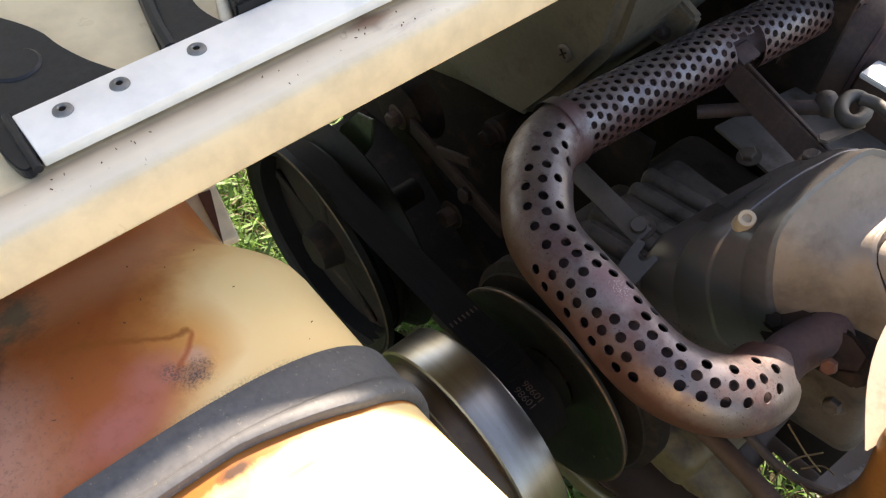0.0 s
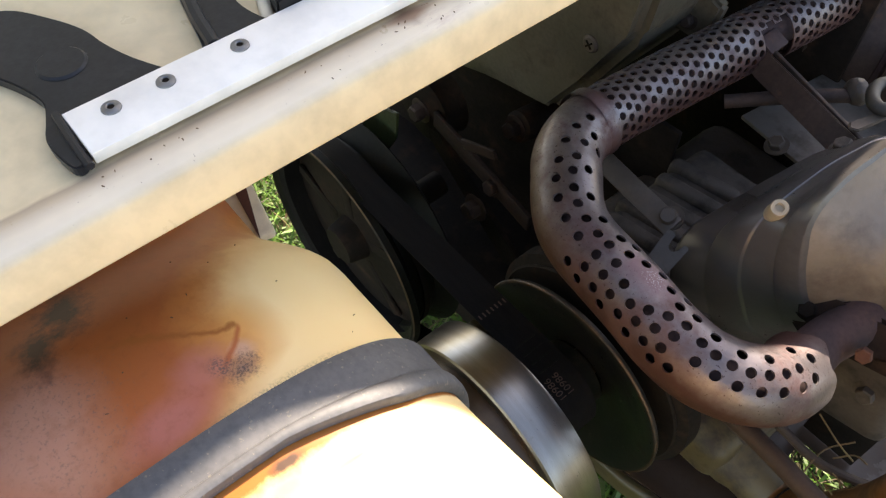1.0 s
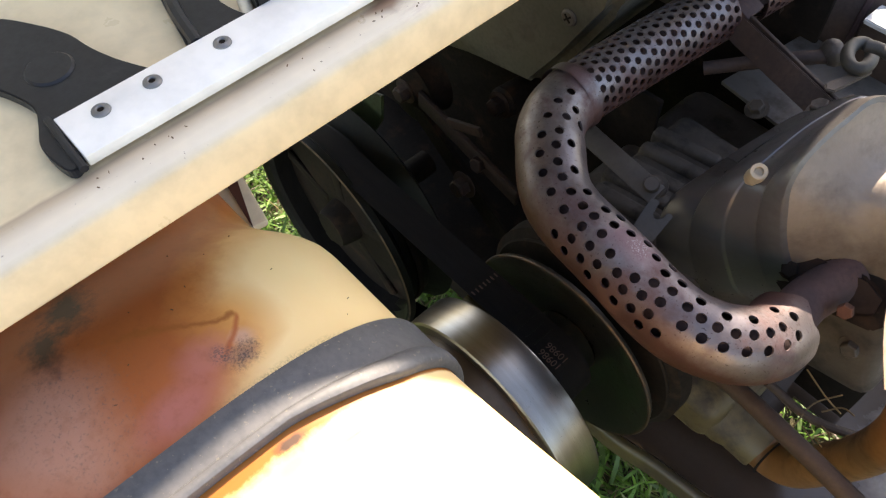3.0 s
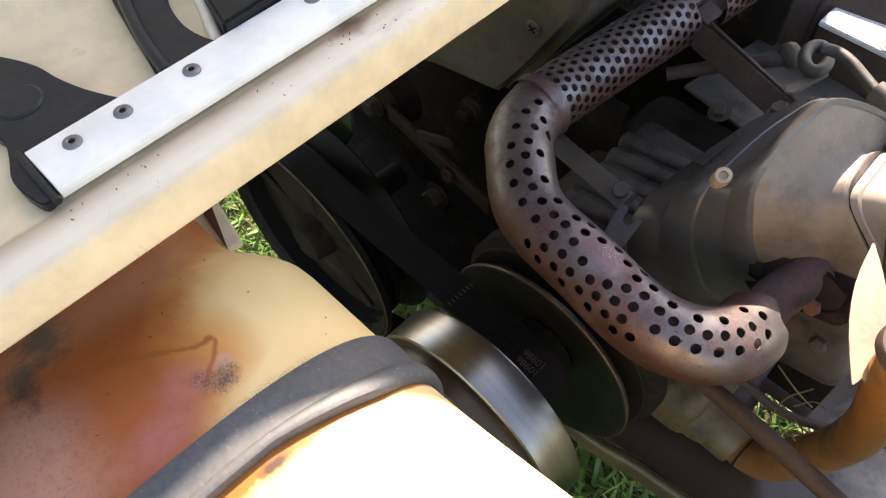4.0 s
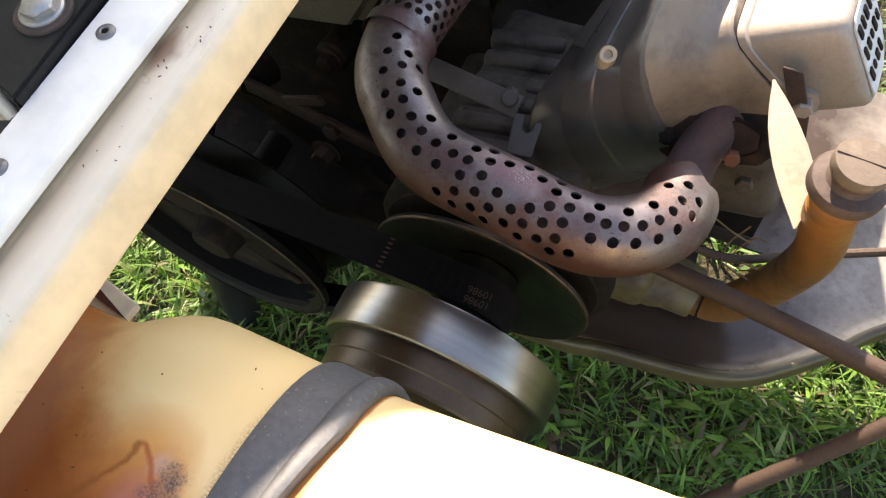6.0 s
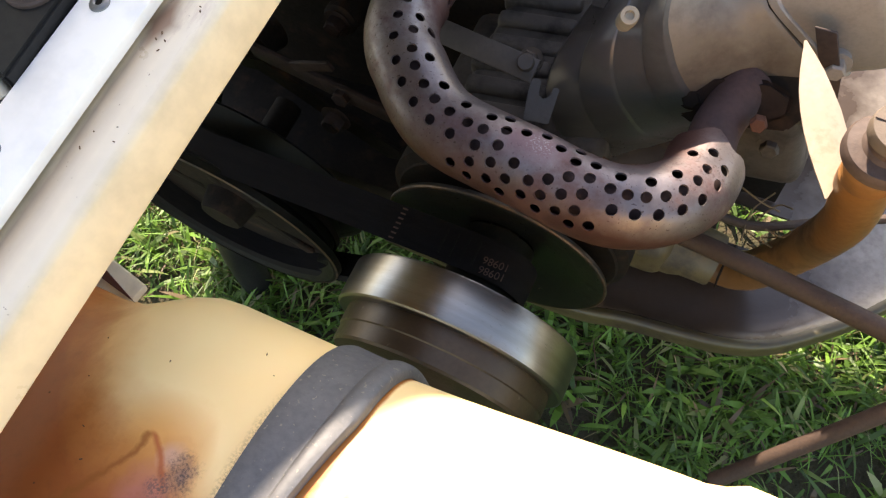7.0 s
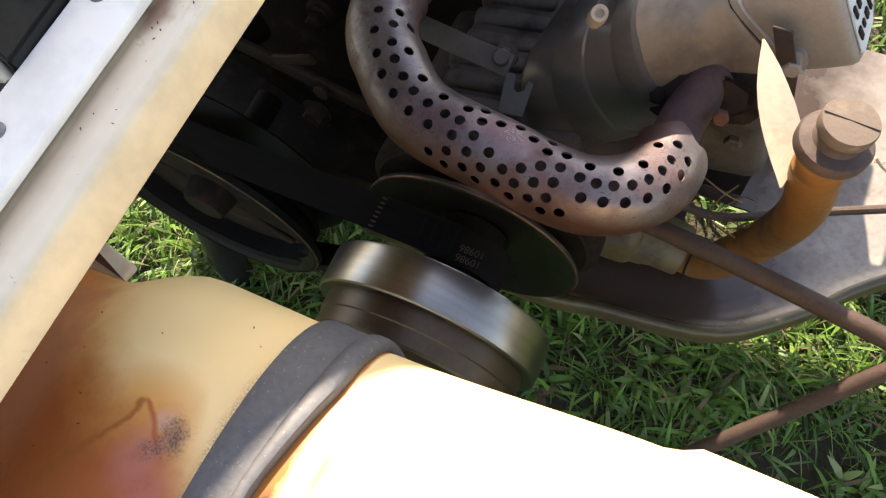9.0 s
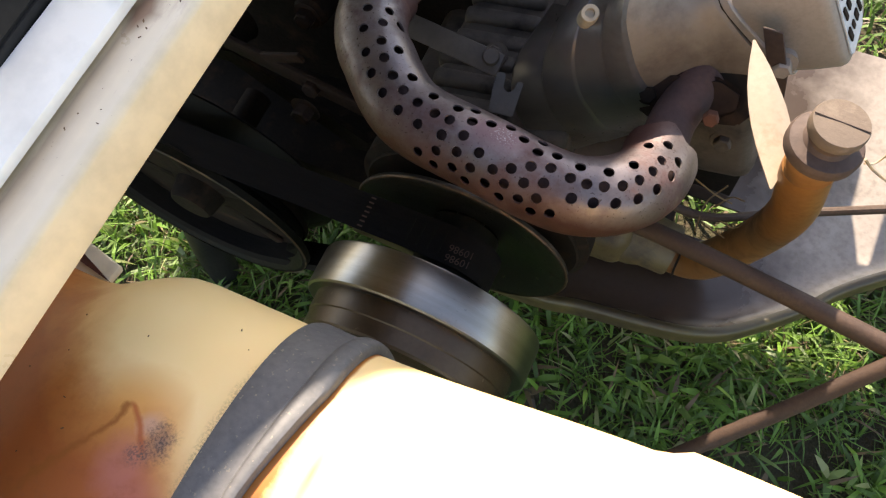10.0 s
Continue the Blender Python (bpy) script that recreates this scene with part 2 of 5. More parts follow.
def heat_shield():
    """Satin steel tinted by heat: rust with painted shade and warm bounce on the flanks, a purple scorched scar, loose
    grit at the open end.
    """
    m = surface("heat_tinted_steel", (0.225, 0.200, 0.196), (0.100, 0.076, 0.078), 0.34, 0.60, 17, 320, (0.085, 0.036, 0.033), (0.50, 0.66), 24, 0.7, 0.35, grit=(0.045, 0.026, 0.022))
    nt = m.node_tree
    bs = nt.nodes["Principled BSDF"]
    col = bs.inputs["Base Color"].links[0].from_socket
    rg = bs.inputs["Roughness"].links[0].from_socket
    tc = nt.nodes.new("ShaderNodeTexCoord")
    sep = nt.nodes.new("ShaderNodeSeparateXYZ")
    nt.links.new(tc.outputs["Object"], sep.inputs[0])
    wob = calc(nt, "SUBTRACT", noisy(nt, 60, 8, 0.65), 0.5)

    def near(p, r):
        d = 0.0
        for k in range(3):
            q = calc(nt, "DIVIDE", calc(nt, "SUBTRACT", sep.outputs[k], p[k]), r[k])
            d = calc(nt, "ADD", calc(nt, "MULTIPLY", q, q), d)
        return ramp(nt, calc(nt, "ADD", calc(nt, "SQRT", d), calc(nt, "MULTIPLY", wob, 1.3)), [(0.45, (1, 1, 1)), (1.0, (0, 0, 0))])

    # Rust brown deepens low on the tube, standing in for shade and tank bounce.
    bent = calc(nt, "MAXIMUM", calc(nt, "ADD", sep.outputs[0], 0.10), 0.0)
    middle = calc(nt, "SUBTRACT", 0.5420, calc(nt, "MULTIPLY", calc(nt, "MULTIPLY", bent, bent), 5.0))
    flank_shade = ramp(nt, calc(nt, "ADD", calc(nt, "MULTIPLY", calc(nt, "SUBTRACT", middle, sep.outputs[2]), 55.0), calc(nt, "MULTIPLY", wob, 0.9)), [(0.0, (0, 0, 0)), (0.8, (1, 1, 1))])
    col = mixed(nt, calc(nt, "MULTIPLY", flank_shade, 0.95), col, (0.086, 0.037, 0.029))
    scar = near((-0.1300, 0.2480, 0.546), (0.024, 0.017, 0.016))
    col = mixed(nt, calc(nt, "MULTIPLY", scar, 0.75), col, (0.17, 0.095, 0.105))
    speck = ramp(nt, noisy(nt, 900, 3, 0.6), [(0.56, (0, 0, 0)), (0.64, (1, 1, 1))])
    core = near((-0.1260, 0.2480, 0.546), (0.010, 0.009, 0.012))
    col = mixed(nt, calc(nt, "MULTIPLY", calc(nt, "MULTIPLY", core, speck), 0.8), col, (0.42, 0.40, 0.40))
    seam = near((-0.2510, 0.3300, 0.545), (0.016, 0.020, 0.030))
    col = mixed(nt, calc(nt, "MULTIPLY", seam, 0.75), col, (0.12, 0.062, 0.062))
    tip = near((-0.0450, 0.2800, 0.520), (0.030, 0.030, 0.040))
    pit = ramp(nt, noisy(nt, 420, 4, 0.6), [(0.56, (0, 0, 0)), (0.62, (1, 1, 1))])
    col = mixed(nt, calc(nt, "MULTIPLY", calc(nt, "MULTIPLY", tip, pit), 0.75), col, (0.075, 0.045, 0.042))
    rg = mixed(nt, calc(nt, "MAXIMUM", flank_shade, scar), rg, (0.62, 0.62, 0.62))
    nt.links.new(col, bs.inputs["Base Color"])
    nt.links.new(rg, bs.inputs["Roughness"])
    return m


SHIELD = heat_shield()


def tank_plastic():
    m = bpy.data.materials.new("stained_cream_plastic")
    m.use_nodes = True
    nt = m.node_tree
    bs = nt.nodes["Principled BSDF"]
    tc = nt.nodes.new("ShaderNodeTexCoord")
    sep = nt.nodes.new("ShaderNodeSeparateXYZ")
    nt.links.new(tc.outputs["Object"], sep.inputs[0])
    x, y = sep.outputs[0], sep.outputs[1]
    wob = calc(nt, "SUBTRACT", noisy(nt, 24, 8, 0.6), 0.5)
    wob2 = calc(nt, "SUBTRACT", noisy(nt, 75, 8, 0.65), 0.5)
    col = ramp(nt, noisy(nt, 12, 4), [(0.3, (0.79, 0.56, 0.265)), (0.7, (0.81, 0.605, 0.315))])

    def blob(cx, cy, rx, ry, inner, outer, wobble=1.2, w=None):
        dx = calc(nt, "DIVIDE", calc(nt, "SUBTRACT", x, cx), rx)
        dy = calc(nt, "DIVIDE", calc(nt, "SUBTRACT", y, cy), ry)
        d = calc(nt, "SQRT", calc(nt, "ADD", calc(nt, "MULTIPLY", dx, dx), calc(nt, "MULTIPLY", dy, dy)))
        d = calc(nt, "ADD", d, calc(nt, "MULTIPLY", w or wob, wobble))
        return ramp(nt, d, [(inner, (1, 1, 1)), (outer, (0, 0, 0))])

    def over(mask, strength, tone):
        nonlocal col
        col = mixed(nt, calc(nt, "MULTIPLY", mask, strength), col, tone)

    def both(a, c):
        return calc(nt, "MULTIPLY", a, c)

    reach = calc(nt, "MULTIPLY", calc(nt, "SUBTRACT", 0.046, y), 22.0)
    reach = calc(nt, "ADD", reach, calc(nt, "MULTIPLY", calc(nt, "MINIMUM", calc(nt, "SUBTRACT", -0.164, x), 0.0), 40.0))
    reach = calc(nt, "ADD", reach, calc(nt, "MULTIPLY", calc(nt, "MAXIMUM", calc(nt, "SUBTRACT", -0.197, x), 0.0), 16.0))
    reach = calc(nt, "ADD", reach, calc(nt, "MULTIPLY", wob, 0.9))
    over(ramp(nt, reach, [(0.0, (0, 0, 0)), (0.75, (1, 1, 1))]), 0.95, (0.56, 0.215, 0.044))
    over(blob(-0.180, 0.018, 0.024, 0.026, 0.35, 1.0, 0.9), 0.85, (0.62, 0.28, 0.065))
    over(ramp(nt, calc(nt, "MULTIPLY", reach, 0.6), [(0.20, (0, 0, 0)), (0.60, (1, 1, 1))]), 0.96, (0.33, 0.082, 0.018))
    # pinkish dried patches
    over(blob(-0.184, -0.056, 0.048, 0.036, 0.30, 1.0, 0.9), 0.85, (0.44, 0.215, 0.140))
    over(blob(-0.172, 0.006, 0.014, 0.016, 0.30, 1.0, 0.9, wob2), 0.80, (0.39, 0.125, 0.088))
    over(blob(-0.159, -0.012, 0.015, 0.022, 0.35, 1.0, 0.9), 0.85, (0.40, 0.125, 0.092))
    over(blob(-0.1715, 0.0225, 0.0065, 0.0065, 0.2, 1.0, 0.9, wob2), 0.55, (0.52, 0.34, 0.27))
    mott = ramp(nt, noisy(nt, 160, 9, 0.7), [(0.50, (0, 0, 0)), (0.66, (1, 1, 1))])
    over(both(ramp(nt, reach, [(0.2, (0, 0, 0)), (0.9, (1, 1, 1))]), mott), 0.28, (0.22, 0.062, 0.018))
    wob3 = calc(nt, "ADD", calc(nt, "MULTIPLY", wob, 0.7), calc(nt, "MULTIPLY", calc(nt, "SUBTRACT", noisy(nt, 130, 9, 0.75), 0.5), 1.1))
    # scorched patches
    over(blob(-0.2400, -0.0250, 0.0250, 0.0150, 0.25, 1.05, 1.7, wob3), 0.90, (0.022, 0.014, 0.012))
    over(blob(-0.2240, -0.0400, 0.0200, 0.0110, 0.25, 1.05, 1.7, wob3), 0.88, (0.026, 0.018, 0.015))
    # dried run with its hook
    line = calc(nt, "ADD", calc(nt, "ADD", -0.1813, calc(nt, "MULTIPLY", calc(nt, "SUBTRACT", y, 0.0271), 0.50)), calc(nt, "MULTIPLY", wob, 0.030))
    run = ramp(nt, calc(nt, "MULTIPLY", calc(nt, "ABSOLUTE", calc(nt, "SUBTRACT", x, line)), 100.0), [(0.05, (1, 1, 1)), (0.24, (0, 0, 0))])
    span = ramp(nt, calc(nt, "MULTIPLY", calc(nt, "ADD", y, 0.028), 16.0), [(0.05, (0, 0, 0)), (0.30, (0.8, 0.8, 0.8)), (0.865, (1, 1, 1)), (0.885, (0, 0, 0))])
    over(both(run, span), 0.85, (0.27, 0.080, 0.012))
    hook = calc(nt, "ADD", calc(nt, "ADD", -0.1813, calc(nt, "MULTIPLY", calc(nt, "SUBTRACT", 0.0271, y), 0.95)), calc(nt, "MULTIPLY", wob, 0.012))
    drop = ramp(nt, calc(nt, "MULTIPLY", calc(nt, "ABSOLUTE", calc(nt, "SUBTRACT", x, hook)), 100.0), [(0.05, (1, 1, 1)), (0.23, (0, 0, 0))])
    span = ramp(nt, calc(nt, "MULTIPLY", y, 25.0), [(0.24, (0, 0, 0)), (0.34, (1, 1, 1)), (0.66, (1, 1, 1)), (0.70, (0, 0, 0))])
    over(both(drop, span), 0.85, (0.36, 0.085, 0.020))
    # grit
    fine = ramp(nt, noisy(nt, 1000, 4, 0.65), [(0.44, (0, 0, 0)), (0.60, (1, 1, 1))])
    over(blob(-0.1640, 0.0180, 0.0075, 0.0085, 0.30, 1.0, 1.6, wob2), 0.80, (0.19, 0.115, 0.090))
    over(both(blob(-0.1640, 0.0180, 0.0090, 0.0100, 0.35, 1.0, 1.8, wob2), fine), 0.90, (0.050, 0.036, 0.032))
    over(both(blob(-0.1700, 0.0110, 0.0060, 0.0050, 0.35, 1.0, 1.8, wob2), fine), 0.75, (0.11, 0.070, 0.055))
    over(both(blob(-0.1495, 0.026, 0.0036, 0.044, 0.05, 1.0, 1.4, wob2), fine), 0.60, (0.17, 0.105, 0.065))
    coarse = ramp(nt, noisy(nt, 800, 3, 0.6), [(0.56, (0, 0, 0)), (0.65, (1, 1, 1))])
    over(both(blob(-0.184, -0.042, 0.042, 0.034, 0.4, 1.0, 1.2), coarse), 0.45, (0.13, 0.085, 0.068))
    # rust that has run off the strap onto the bare end
    bay = ramp(nt, calc(nt, "MULTIPLY", calc(nt, "SUBTRACT", 0.062, y), 18.0), [(0.0, (0, 0, 0)), (0.8, (1, 1, 1))])
    edge = calc(nt, "ADD", calc(nt, "ADD", x, 0.1178), calc(nt, "MULTIPLY", bay, 0.0080))
    wide = calc(nt, "ADD", 0.0022, calc(nt, "MULTIPLY", bay, 0.0085))
    rim = calc(nt, "ADD", calc(nt, "DIVIDE", edge, wide), calc(nt, "MULTIPLY", wob2, 1.2))
    over(ramp(nt, rim, [(0.45, (1, 1, 1)), (1.0, (0, 0, 0))]), ramp(nt, calc(nt, "MULTIPLY", calc(nt, "ADD", x, 0.136), 100.0), [(0.1, (0, 0, 0)), (0.3, (1, 1, 1))]), (0.36, 0.115, 0.018))
    over(blob(-0.1210, 0.0105, 0.0034, 0.0090, 0.35, 0.95, 1.6, wob2), 0.92, (0.045, 0.024, 0.015))
    over(blob(-0.1080, 0.0320, 0.0026, 0.0180, 0.10, 1.0, 0.5), 0.80, (0.70, 0.40, 0.045))
    over(blob(-0.1130, 0.0060, 0.0065, 0.0130, 0.20, 1.0, 0.9), 0.55, (0.66, 0.36, 0.13))
    nt.links.new(col, bs.inputs["Base Color"])
    bs.inputs["Roughness"].default_value = 0.48
    bs.inputs["Specular IOR Level"].default_value = 0.35
    bs.inputs["Subsurface Weight"].default_value = 0.12
    bs.inputs["Subsurface Radius"].default_value = (0.025, 0.014, 0.006)
    bs.inputs["Subsurface Scale"].default_value = 0.15
    bp = nt.nodes.new("ShaderNodeBump")
    bp.inputs["Strength"].default_value, bp.inputs["Distance"].default_value = 0.1, 0.0006
    nt.links.new(noisy(nt, 200, 5), bp.inputs["Height"])
    nt.links.new(bp.outputs[0], bs.inputs["Normal"])
    return m


TANK = tank_plastic()


def grass_blades():
    m = bpy.data.materials.new("grass_blades")
    m.use_nodes = True
    nt = m.node_tree
    bs = nt.nodes["Principled BSDF"]
    gi = nt.nodes.new("ShaderNodeNewGeometry")
    col = ramp(nt, gi.outputs["Random Per Island"], [(0.0, (0.040, 0.085, 0.010)), (0.40, (0.085, 0.185, 0.020)), (0.84, (0.150, 0.310, 0.034)), (0.89, (0.28, 0.29, 0.12)), (0.94, (0.20, 0.125, 0.068)), (1.0, (0.10, 0.058, 0.036))])
    col = mixed(nt, calc(nt, "MULTIPLY", noisy(nt, 6, 4), 0.35), col, (0.075, 0.095, 0.02))
    nt.links.new(col, bs.inputs["Base Color"])
    bs.inputs["Roughness"].default_value = 0.5
    tr = nt.nodes.new("ShaderNodeBsdfTranslucent")
    nt.links.new(col, tr.inputs[0])
    mx = nt.nodes.new("ShaderNodeMixShader")
    mx.inputs[0].default_value = 0.3
    nt.links.new(bs.outputs[0], mx.inputs[1])
    nt.links.new(tr.outputs[0], mx.inputs[2])
    nt.links.new(mx.outputs[0], nt.nodes["Material Output"].inputs[0])
    return m


GRASS = grass_blades()


# ---- mesh helpers ----
def finish(name, bm, material, parent=None, label="", smooth=35):
    me = bpy.data.meshes.new(name)
    bmesh.ops.recalc_face_normals(bm, faces=bm.faces)
    bm.to_mesh(me)
    bm.free()
    me.materials.append(material)
    ob = new(name, me)
    if smooth:
        for p in me.polygons:
            p.use_smooth = True
        me.set_sharp_from_angle(angle=radians(smooth))
    if parent is not None:
        ob.parent = parent
    if label:
        ob["label"] = label
    return ob


def part(name, bm, material, parent, label="", smooth=35):
    return finish(name, bm, material, parent, label, smooth)


def thing(name, label, category, group="", kind=""):
    return tagged(new(name), label, category, group, kind)


def basis(way, up=(0, 0, 1)):
    """A turn whose local z runs along way."""
    z = Vector(way).normalized()
    u = Vector(up)
    if abs(z.dot(u.normalized())) > 0.97:
        u = Vector((0, 1, 0))
    x = u.cross(z).normalized()
    return Matrix((x, z.cross(x), z)).transposed().to_4x4()


def box(size, at=(0, 0, 0), turn=None, bevel=0.002, segs=2):
    bm = bmesh.new()
    bmesh.ops.create_cube(bm, size=1)
    bmesh.ops.scale(bm, vec=size, verts=bm.verts)
    if bevel:
        bmesh.ops.bevel(bm, geom=bm.edges[:], offset=bevel, segments=segs, affect="EDGES", profile=0.5)
    m = Matrix.Translation(at) @ (turn or Matrix())
    bmesh.ops.transform(bm, matrix=m, verts=bm.verts)
    return bm


def lathe(profile, at, way, n=64, closed=False):
    """profile: (radius, height) pairs, turned round the axis way from the point at."""
    bm = bmesh.new()
    m = Matrix.Translation(at) @ basis(way)
    rings = []
    for r, h in profile:
        if r < 1e-6:
            rings.append([bm.verts.new(m @ Vector((0, 0, h)))] * n)
        else:
            rings.append([bm.verts.new(m @ Vector((r * math.cos(2 * math.pi * k / n), r * math.sin(2 * math.pi * k / n), h))) for k in range(n)])
    pairs = list(zip(rings, rings[1:])) + ([(rings[-1], rings[0])] if closed else [])
    for a, b in pairs:
        for k in range(n):
            f = [a[k], a[(k + 1) % n], b[(k + 1) % n], b[k]]
            f = list(dict.fromkeys(f))
            if len(f) > 2:
                bm.faces.new(f)
    return bm


def smooth_line(pts, per=6):
    """Catmull-Rom through the points."""
    P = [Vector(p) for p in pts]
    P = [2 * P[0] - P[1]] + P + [2 * P[-1] - P[-2]]
    out = []
    for i in range(1, len(P) - 2):
        a, b, c, d = P[i - 1:i + 3]
        for k in range(per):
            t = k / per
            out.append(0.5 * ((2 * b) + (c - a) * t + (2 * a - 5 * b + 4 * c - d) * t * t + (3 * b - a - 3 * c + d) * t ** 3))
    out.append(P[-2])
    return out


def frames_along(line, ref=(0, 0, 1)):
    res = []
    for i, p in enumerate(line):
        t = (line[min(i + 1, len(line) - 1)] - line[max(i - 1, 0)]).normalized()
        side = t.cross(Vector(ref)).normalized()
        res.append((p, t, side, side.cross(t)))
    return res


def tube(pts, radius, n=14, per=6, caps=True, ref=(0, 0, 1), squash=1.0):
    line = smooth_line(pts, per) if per > 1 else [Vector(p) for p in pts]
    bm = bmesh.new()
    rings = []
    fr = frames_along(line, ref)
    for i, (p, t, s, u) in enumerate(fr):
        r = radius(i / (len(fr) - 1)) if callable(radius) else radius
        rings.append([bm.verts.new(p + r * (math.cos(2 * math.pi * k / n) * s + squash * math.sin(2 * math.pi * k / n) * u)) for k in range(n)])
    for a, b in zip(rings, rings[1:]):
        for k in range(n):
            bm.faces.new((a[k], a[(k + 1) % n], b[(k + 1) % n], b[k]))
    if caps:
        bm.faces.new(rings[0])
        bm.faces.new(rings[-1][::-1])
    return bm


def slab(outline, thick, m=Matrix(), bevel=0.0015, segs=2):
    """A plate with the given outline in local x, y, from z = 0 to thick, laid by m."""
    bm = bmesh.new()
    low = [bm.verts.new((x, y, 0)) for x, y in outline]
    f = bm.faces.new(low)
    r = bmesh.ops.extrude_face_region(bm, geom=[f])
    bmesh.ops.translate(bm, vec=(0, 0, thick), verts=[v for v in r["geom"] if isinstance(v, bmesh.types.BMVert)])
    if bevel:
        bmesh.ops.bevel(bm, geom=[e for e in bm.edges], offset=bevel, segments=segs, affect="EDGES", clamp_overlap=True)
    bmesh.ops.transform(bm, matrix=m, verts=bm.verts)
    return bm


def hexhead(at, way, across, height, washer=0.0):
    bm = bmesh.new()
    m = Matrix.Translation(at) @ basis(way)
    prof = [(across * 0.577, 0), (across * 0.577, height * 0.85), (across * 0.48, height)]
    rings = [[bm.verts.new(m @ Vector((r * math.cos(math.pi / 3 * k), r * math.sin(math.pi / 3 * k), h))) for k in range(6)] for r, h in prof]
    for a, b in zip(rings, rings[1:]):
        for k in range(6):
            bm.faces.new((a[k], a[(k + 1) % 6], b[(k + 1) % 6], b[k]))
    bm.faces.new(rings[-1])
    bm.faces.new(rings[0][::-1])
    return bm


def bolt(parent, at, way, across, height, material=None, washer=True):
    h = part("bolt_head", hexhead(at, way, across, height), material or BOLTMAT, parent, "", 20)
    if washer:
        part("washer", lathe([(0, 0), (across * 0.85, 0), (across * 0.85, -0.0015), (0, -0.0015)], at, way, 24), material or BOLTMAT, h)
    return h


# ---- ground ----
ground_bm = bmesh.new()
bmesh.ops.create_grid(ground_bm, x_segments=60, y_segments=60, size=1.6)
for v in ground_bm.verts:
    v.co.y += 0.6
    v.co.z = 0.018 * noise.noise(v.co * 5.0) - 0.008
outer = [ground_bm.verts.new((x, y, -0.02)) for x, y in ((-150, -150), (150, -150), (150, 150), (-150, 150))]
inner = [min((v for v in ground_bm.verts if v not in outer), key=lambda v: (v.co.x - x) ** 2 + (v.co.y - y) ** 2) for x, y in ((-1.6, -1), (1.6, -1), (1.6, 2.2), (-1.6, 2.2))]
edges = [e for e in ground_bm.edges if e.is_boundary]
sides = {0: lambda v: abs(v.co.y + 1.0) < 1e-4, 1: lambda v: abs(v.co.x - 1.6) < 1e-4, 2: lambda v: abs(v.co.y - 2.2) < 1e-4, 3: lambda v: abs(v.co.x + 1.6) < 1e-4}
for k, test in sides.items():
    row = sorted([v for v in ground_bm.verts if v not in outer and test(v)], key=lambda v: v.co.x if k in (0, 2) else v.co.y)
    if k in (2, 3):
        row = row[::-1]
    ground_bm.faces.new([outer[k], outer[(k + 1) % 4]] + row[::-1])
tagged(finish("ground", ground_bm, SOIL, smooth=60), "green lawn ground with thatch and bare soil patches", "ground", kind="structure")


def lawn():
    rng = np.random.default_rng(4)
    verts, faces = [], []

    def blade(x, y, l, w, az, lean, curl, z0):
        d = np.array((math.cos(az), math.sin(az), 0.0))
        s = np.array((-d[1], d[0], 0.0))
        base, k = np.array((x, y, z0)), len(verts)
        for f, ww in ((0, 0.55), (0.4, 1.0), (0.75, 0.7)):
            a = lean + curl * f
            c = base + l * f * (math.sin(a) * d + math.cos(a) * np.array((0, 0, 1.0)))
            verts.append(tuple(c - s * w * ww / 2))
            verts.append(tuple(c + s * w * ww / 2))
        a = lean + curl
        verts.append(tuple(base + l * (math.sin(a) * d + math.cos(a) * np.array((0, 0, 1.0)))))
        faces.extend(((k, k + 1, k + 3, k + 2), (k + 2, k + 3, k + 5, k + 4), (k + 4, k + 5, k + 6)))

    spans = ((-1.15, 1.0, -0.25, 1.5, 42000, 1.0), (-0.85, 0.45, 0.0, 0.75, 26000, 1.0), (-3.2, 3.2, -2.4, 4.0, 42000, 1.7))
    for x0, x1, y0, y1, n, big in spans:
        for _ in range(n):
            x, y = rng.uniform(x0, x1), rng.uniform(y0, y1)
            dens = noise.noise(Vector((x * 7, y * 7, 3.0)))
            if rng.uniform() < (0.40 - dens * 1.2) / big or big > 1 and -1.15 < x < 1.0 and -0.25 < y < 1.5:
                continue
            blade(x, y, rng.uniform(0.018, 0.062), big * rng.choice((0.0011, 0.0016, 0.0024, 0.0034, 0.0052)) * rng.uniform(0.8, 1.25), rng.uniform(0, 6.283), rng.uniform(0.05, 1.0), rng.uniform(0.1, 1.4), rng.uniform(-0.01, 0.01))
    for _ in range(170):
        # broad-leaved weeds among the blades
        x, y, a0 = rng.uniform(-0.9, 0.75), rng.uniform(-0.1, 1.1), rng.uniform(0, 6.283)
        for k in range(int(rng.integers(3, 6))):
            blade(x, y, rng.uniform(0.026, 0.050), rng.uniform(0.006, 0.011), a0 + 2.1 * k + rng.uniform(-0.4, 0.4), rng.uniform(0.35, 0.8), rng.uniform(0.3, 0.9), rng.uniform(0.0, 0.015))
    me = bpy.data.meshes.new("grass")
    me.from_pydata(verts, [], faces)
    me.materials.append(GRASS)
    tagged(new("grass", me), "short broad-bladed green lawn grass with dry stems", "grass", kind="stuff")


lawn()


# ---- body panel with its rolled edge ----
def extrude_profile(profile, y0, y1, steps=1, closed=True):
    bm = bmesh.new()
    rows = [[bm.verts.new((x, y0 + (y1 - y0) * k / steps, z)) for x, z in profile] for k in range(steps + 1)]
    n = len(profile)
    for a, b in zip(rows, rows[1:]):
        for k in range(n if closed else n - 1):
            bm.faces.new((a[k], a[(k + 1) % n], b[(k + 1) % n], b[k]))
    bm.faces.new(rows[0])
    bm.faces.new(rows[-1][::-1])
    return bm


